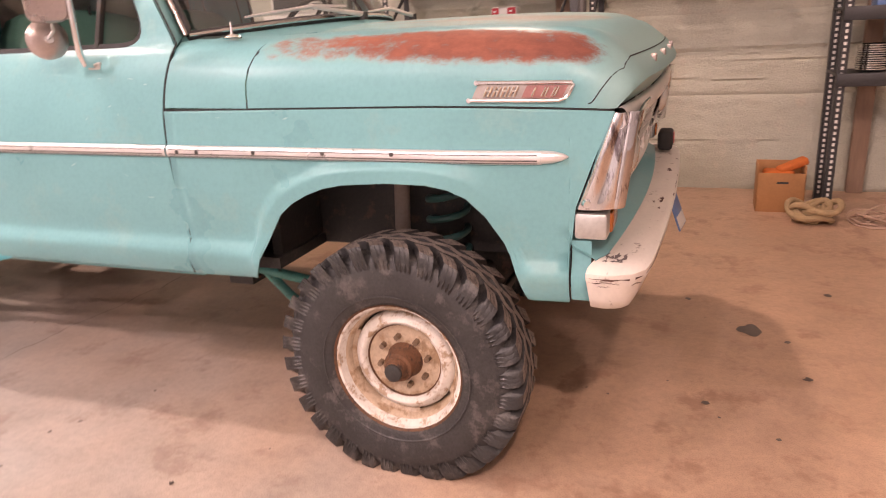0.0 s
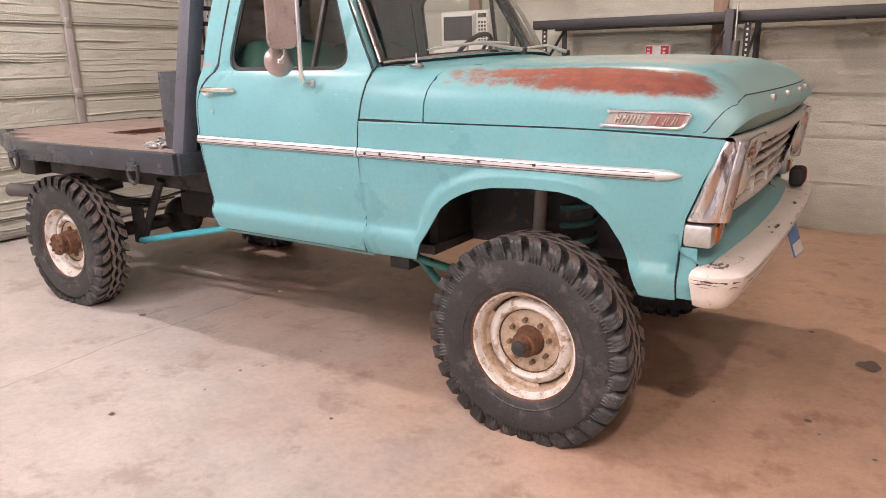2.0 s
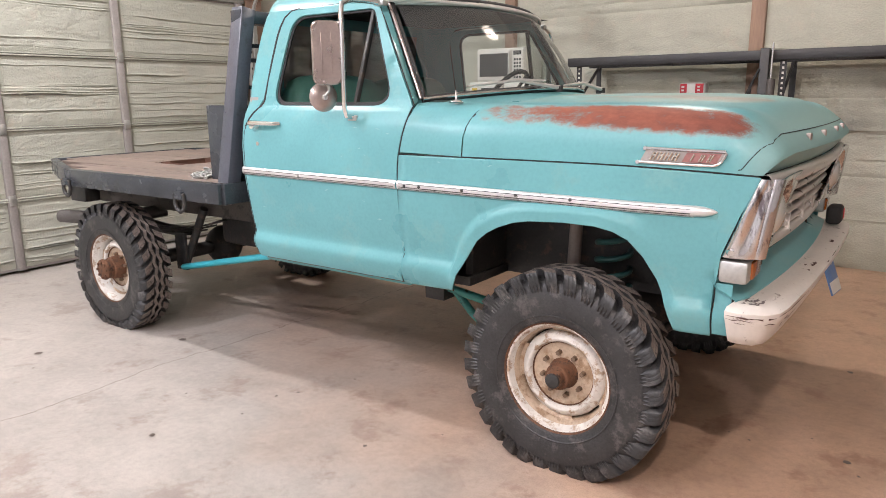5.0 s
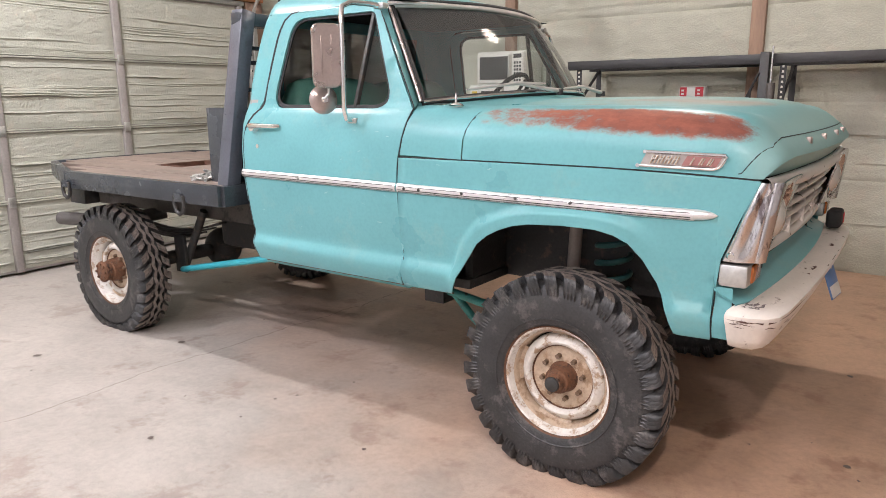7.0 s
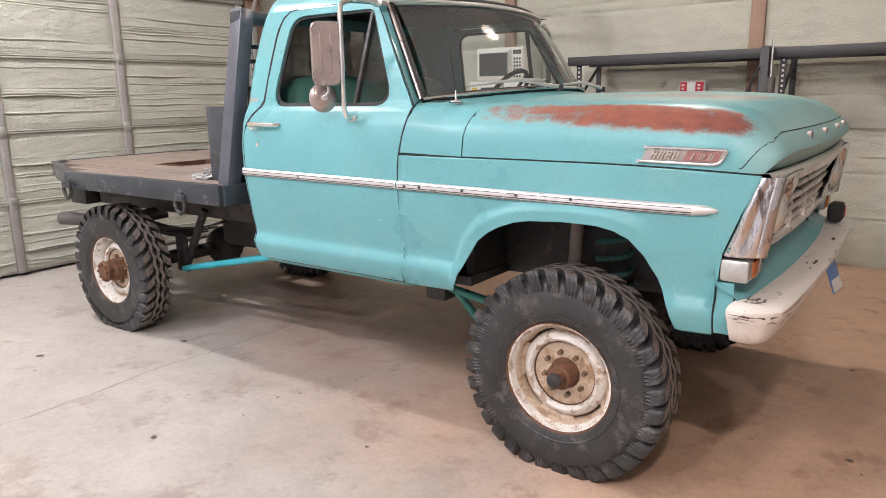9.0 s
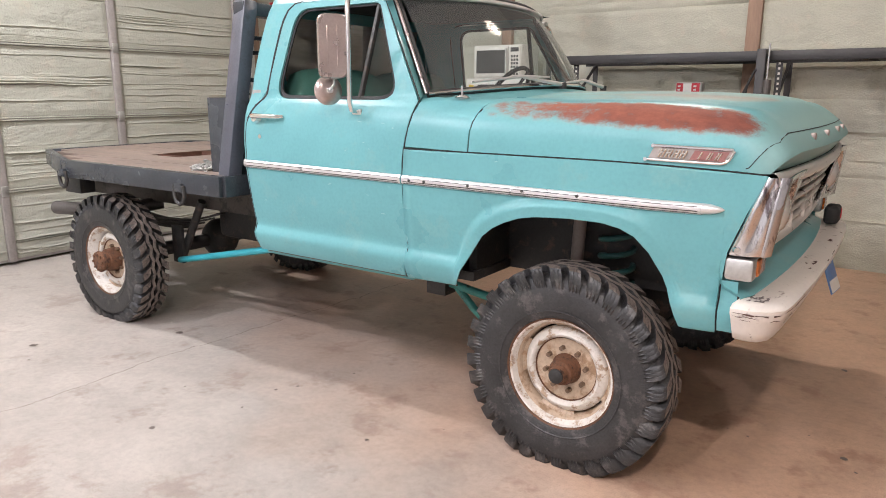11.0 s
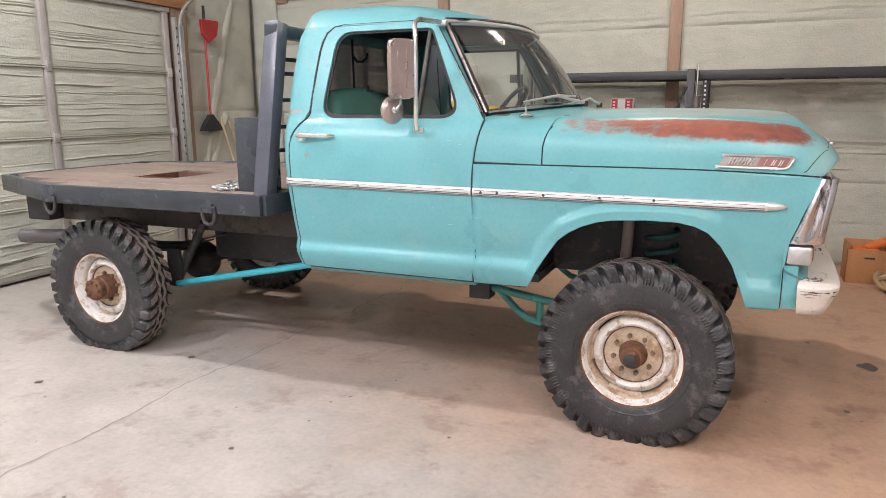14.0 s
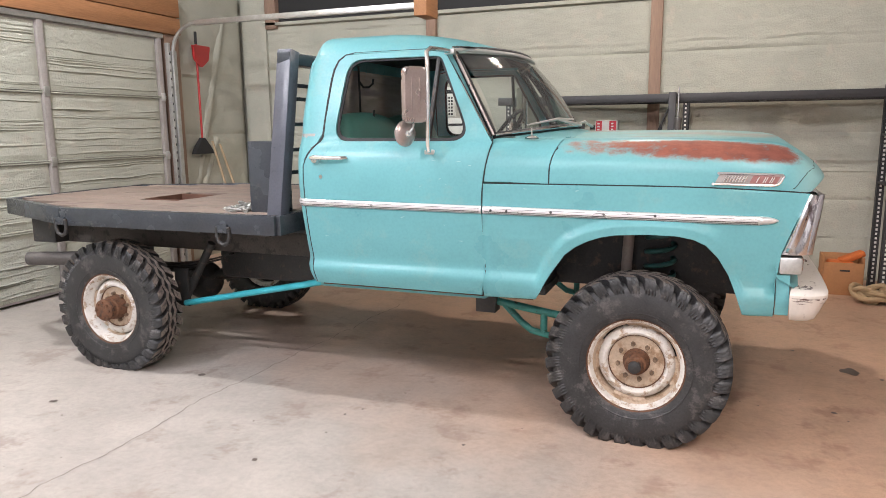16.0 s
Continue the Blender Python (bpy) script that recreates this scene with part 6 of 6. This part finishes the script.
# coil of bright wire, boxes on the shelves
coil = thing("wire_coil", (2.02, 2.95, 1.021), "shiny metallic coil of wire on a shelf", "wire coil")
for k in range(12):
    pts = [(0.11 * math.cos(a), 0.11 * math.sin(a), 0.012 + 0.015 * k) for a in lin(0, 2 * math.pi, 33)[:-1]]
    part("loop", tube(pts, 0.0085, 6, closed=True), M_CHROME, coil)
for x, y, z, w, d, h, mat, lab in ((2.10, 2.98, 1.456, 0.24, 0.2, 0.05, M_BLUE, "flat blue and white carton on a shelf"), (2.12, 2.98, 1.508, 0.2, 0.16, 0.03, M_CARD, "thin brown carton on a shelf"),
                                   (2.45, 3.0, 1.02, 0.3, 0.28, 0.22, M_CARD, "plain brown carton on a shelf"), (2.3, 2.98, 1.84, 0.3, 0.26, 0.12, M_BLACK, "dark plastic case on the top shelf")):
    ob = part("carton", box(-w / 2, w / 2, -d / 2, d / 2, 0, h, 0.004), mat)
    ob.location = (x, y, z)
    tagged(ob, lab, "box")

# open cardboard box with orange straps, webbing and rope on the floor
cb = thing("cardboard_box", (1.49, 2.95, 0), "open brown cardboard box holding orange straps", "box")
for xa, xb, ya, yb in ((-0.165, -0.158, -0.14, 0.14), (0.158, 0.165, -0.14, 0.14), (-0.165, 0.165, -0.14, -0.133), (-0.165, 0.165, 0.133, 0.14)):
    part("side", box(xa, xb, ya, yb, 0.0, 0.30 if ya < -0.13 and yb < 0 else 0.35, 0.002), M_CARD, cb)
part("bottom", box(-0.16, 0.16, -0.135, 0.135, 0.002, 0.01), M_CARD, cb)
part("hand_hole", box(-0.03, 0.05, -0.1425, -0.1405, 0.22, 0.235), M_BLACK, cb)
own = box(-0.10, 0.12, -0.05, 0.05, -0.03, 0.03, 0.02, seg=3)
bmesh.ops.transform(own, matrix=pose(0.07, 0.0, 0.33, 0, -22, 15), verts=own.verts[:])
st = part("orange_strap", own, M_ORANGE)
st.location = (1.49, 2.95, 0)
tagged(st, "bundle of orange webbing sticking out of a box", "strap")
own = box(-0.12, 0.10, -0.09, 0.09, 0.012, 0.30, 0.03, seg=3)
ob = part("orange_strap", own, M_ORANGE)
ob.location = (1.49, 2.95, 0)
tagged(ob, "orange webbing stuffed in a box", "strap")


def heap(name, place, count, rad, height, r, flat, mat, label, cat, seed):
    rnd = random.Random(seed)
    th = thing(name, place, label, cat)
    for k in range(count):
        rr, ph, el = rad * rnd.uniform(0.45, 1.0), rnd.uniform(0, 6.28), rnd.uniform(0.5, 1.0)
        cx, cy, tilt = rnd.uniform(-0.3, 0.3) * rad, rnd.uniform(-0.3, 0.3) * rad, rnd.uniform(-0.5, 0.5)
        pts = []
        for a in lin(0, 2 * math.pi, 25)[:-1]:
            x, y = rr * math.cos(a), rr * el * math.sin(a)
            z = max(r * flat + 0.002, height * (0.3 + 0.5 * k / count) + tilt * x + 0.25 * height * math.sin(2 * a + ph))
            pts.append((cx + x * math.cos(ph) - y * math.sin(ph), cy + x * math.sin(ph) + y * math.cos(ph), z))
        part("loop", tube(pts, r, 8, closed=True), mat, th)
    return th


heap("tow_strap", (1.70, 2.55, 0), 7, 0.16, 0.14, 0.022, 1.0, M_STRAP, "tangled heap of tan webbing tow strap", "tow strap", 3)
heap("rope", (2.12, 2.62, 0), 9, 0.20, 0.03, 0.006, 1.0, M_ROPE, "loose pinkish rope lying on the floor", "rope", 4)

# microwave oven on cartons, seen through the cab
stand = thing("work_table", (-2.5, 3.1, 0), "plain dark steel table by the wall", "table")
part("top", box(-0.62, 0.62, -0.30, 0.30, 1.30, 1.34, 0.004), M_RACK, stand)
for x in (-0.58, 0.58):
    for y in (-0.26, 0.26):
        part("leg", box(x - 0.02, x + 0.02, y - 0.02, y + 0.02, 0, 1.30, 0.003), M_RACK, stand)
for x, w, hh in ((-2.72, 0.38, 0.31), (-2.32, 0.36, 0.31)):
    cart = thing("printed_carton", (x, 3.08, 1.341), "white carton with red and yellow print under a microwave", "box")
    part("body", box(-w / 2, w / 2, -0.20, 0.20, 0, hh, 0.004), M_PALE, cart)
    part("print_mark", box(-w / 2 + 0.03, -w / 2 + 0.10, -0.2035, -0.2005, 0.02, 0.12), M_REDPRINT, cart)
    part("print_mark", box(-w / 2 + 0.03, -w / 2 + 0.09, -0.2035, -0.2005, 0.17, 0.25), M_YELLOW, cart)
    part("print_mark", box(-w / 2 + 0.14, w / 2 - 0.05, -0.2035, -0.2005, 0.225, 0.25), M_BLACK, cart)
mw = thing("microwave_oven", (-2.555, 3.08, 1.652), "white microwave oven with a dark door standing on cartons", "microwave")
part("case", box(-0.275, 0.275, -0.18, 0.19, 0.0, 0.325, 0.012), M_PALE, mw)
part("door", box(-0.265, 0.13, -0.196, -0.182, 0.015, 0.31, 0.006), M_PALE, mw)
part("window", box(-0.235, 0.10, -0.1995, -0.197, 0.05, 0.275, 0.0), M_SCREEN, mw, "dark oven window")
part("control_panel", box(0.145, 0.265, -0.196, -0.182, 0.015, 0.31, 0.004), M_PALE, mw)
part("display", box(0.16, 0.25, -0.1985, -0.1965, 0.255, 0.295), M_SCREEN, mw)
part("handle", tube([(0.115, -0.215, 0.04), (0.115, -0.215, 0.29)], 0.009, 8), M_GALV, mw)
for i in range(3):
    for j in range(6):
        part("key", box(0.166 + 0.03 * i, 0.186 + 0.03 * i, -0.1985, -0.1965, 0.03 + 0.034 * j, 0.052 + 0.034 * j), M_SCREEN, mw)
# yellow tub and dark shape further along the table
tub = thing("yellow_tub", (-2.02, 3.0, 1.341), "small yellow plastic tub on the table", "tub")
part("body", lathe([(0.0, 0.0), (0.05, 0.0), (0.06, 0.20), (0.055, 0.20), (0.046, 0.01)], 20, False), M_YELLOW, tub)

# lamps under the ceiling
lamp = thing("ceiling_lamp", (BULB[0], BULB[1], BULB[2] + 0.35), "bare bulb lamp under the ceiling", "lamp")
part("cord", tube([(0, 0, -0.02), (0, 0, 0.95)], 0.006, 8), M_BLACK, lamp)
part("holder", tube([(0, 0, 0), (0, 0, -0.20)], [0.06, 0.035], 14), M_PALE, lamp)
thick(part("shade", lathe([(0.035, -0.12), (0.09, -0.13), (0.15, -0.18), (0.19, -0.25), (0.20, -0.31)], 32, False), M_PALE, lamp, "wide pale dish shade"), 0.003, 0)
part("globe", lathe([(0.0, -0.398), (0.03, -0.39), (0.045, -0.36), (0.035, -0.32), (0.02, -0.28), (0.02, -0.20)], 20, False), M_GLOBE, lamp, "clear glass bulb").visible_shadow = False
# all strips hang out of view; the last is added fill
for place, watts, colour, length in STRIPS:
    lamp = thing("strip_lamp", (place[0], place[1], 4.7), "unseen short white strip lamp under the ceiling", "lamp", "strip lamps")
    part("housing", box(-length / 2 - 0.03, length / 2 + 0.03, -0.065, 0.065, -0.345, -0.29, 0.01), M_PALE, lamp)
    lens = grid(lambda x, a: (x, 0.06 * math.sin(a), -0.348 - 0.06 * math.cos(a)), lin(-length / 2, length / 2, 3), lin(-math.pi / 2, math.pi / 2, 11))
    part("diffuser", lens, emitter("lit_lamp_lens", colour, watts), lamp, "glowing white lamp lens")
    for x in (-0.08, 0.08):
        part("hanger", tube([(x, 0, 0), (x, 0, -0.295)], 0.005, 6), M_GALV, lamp)
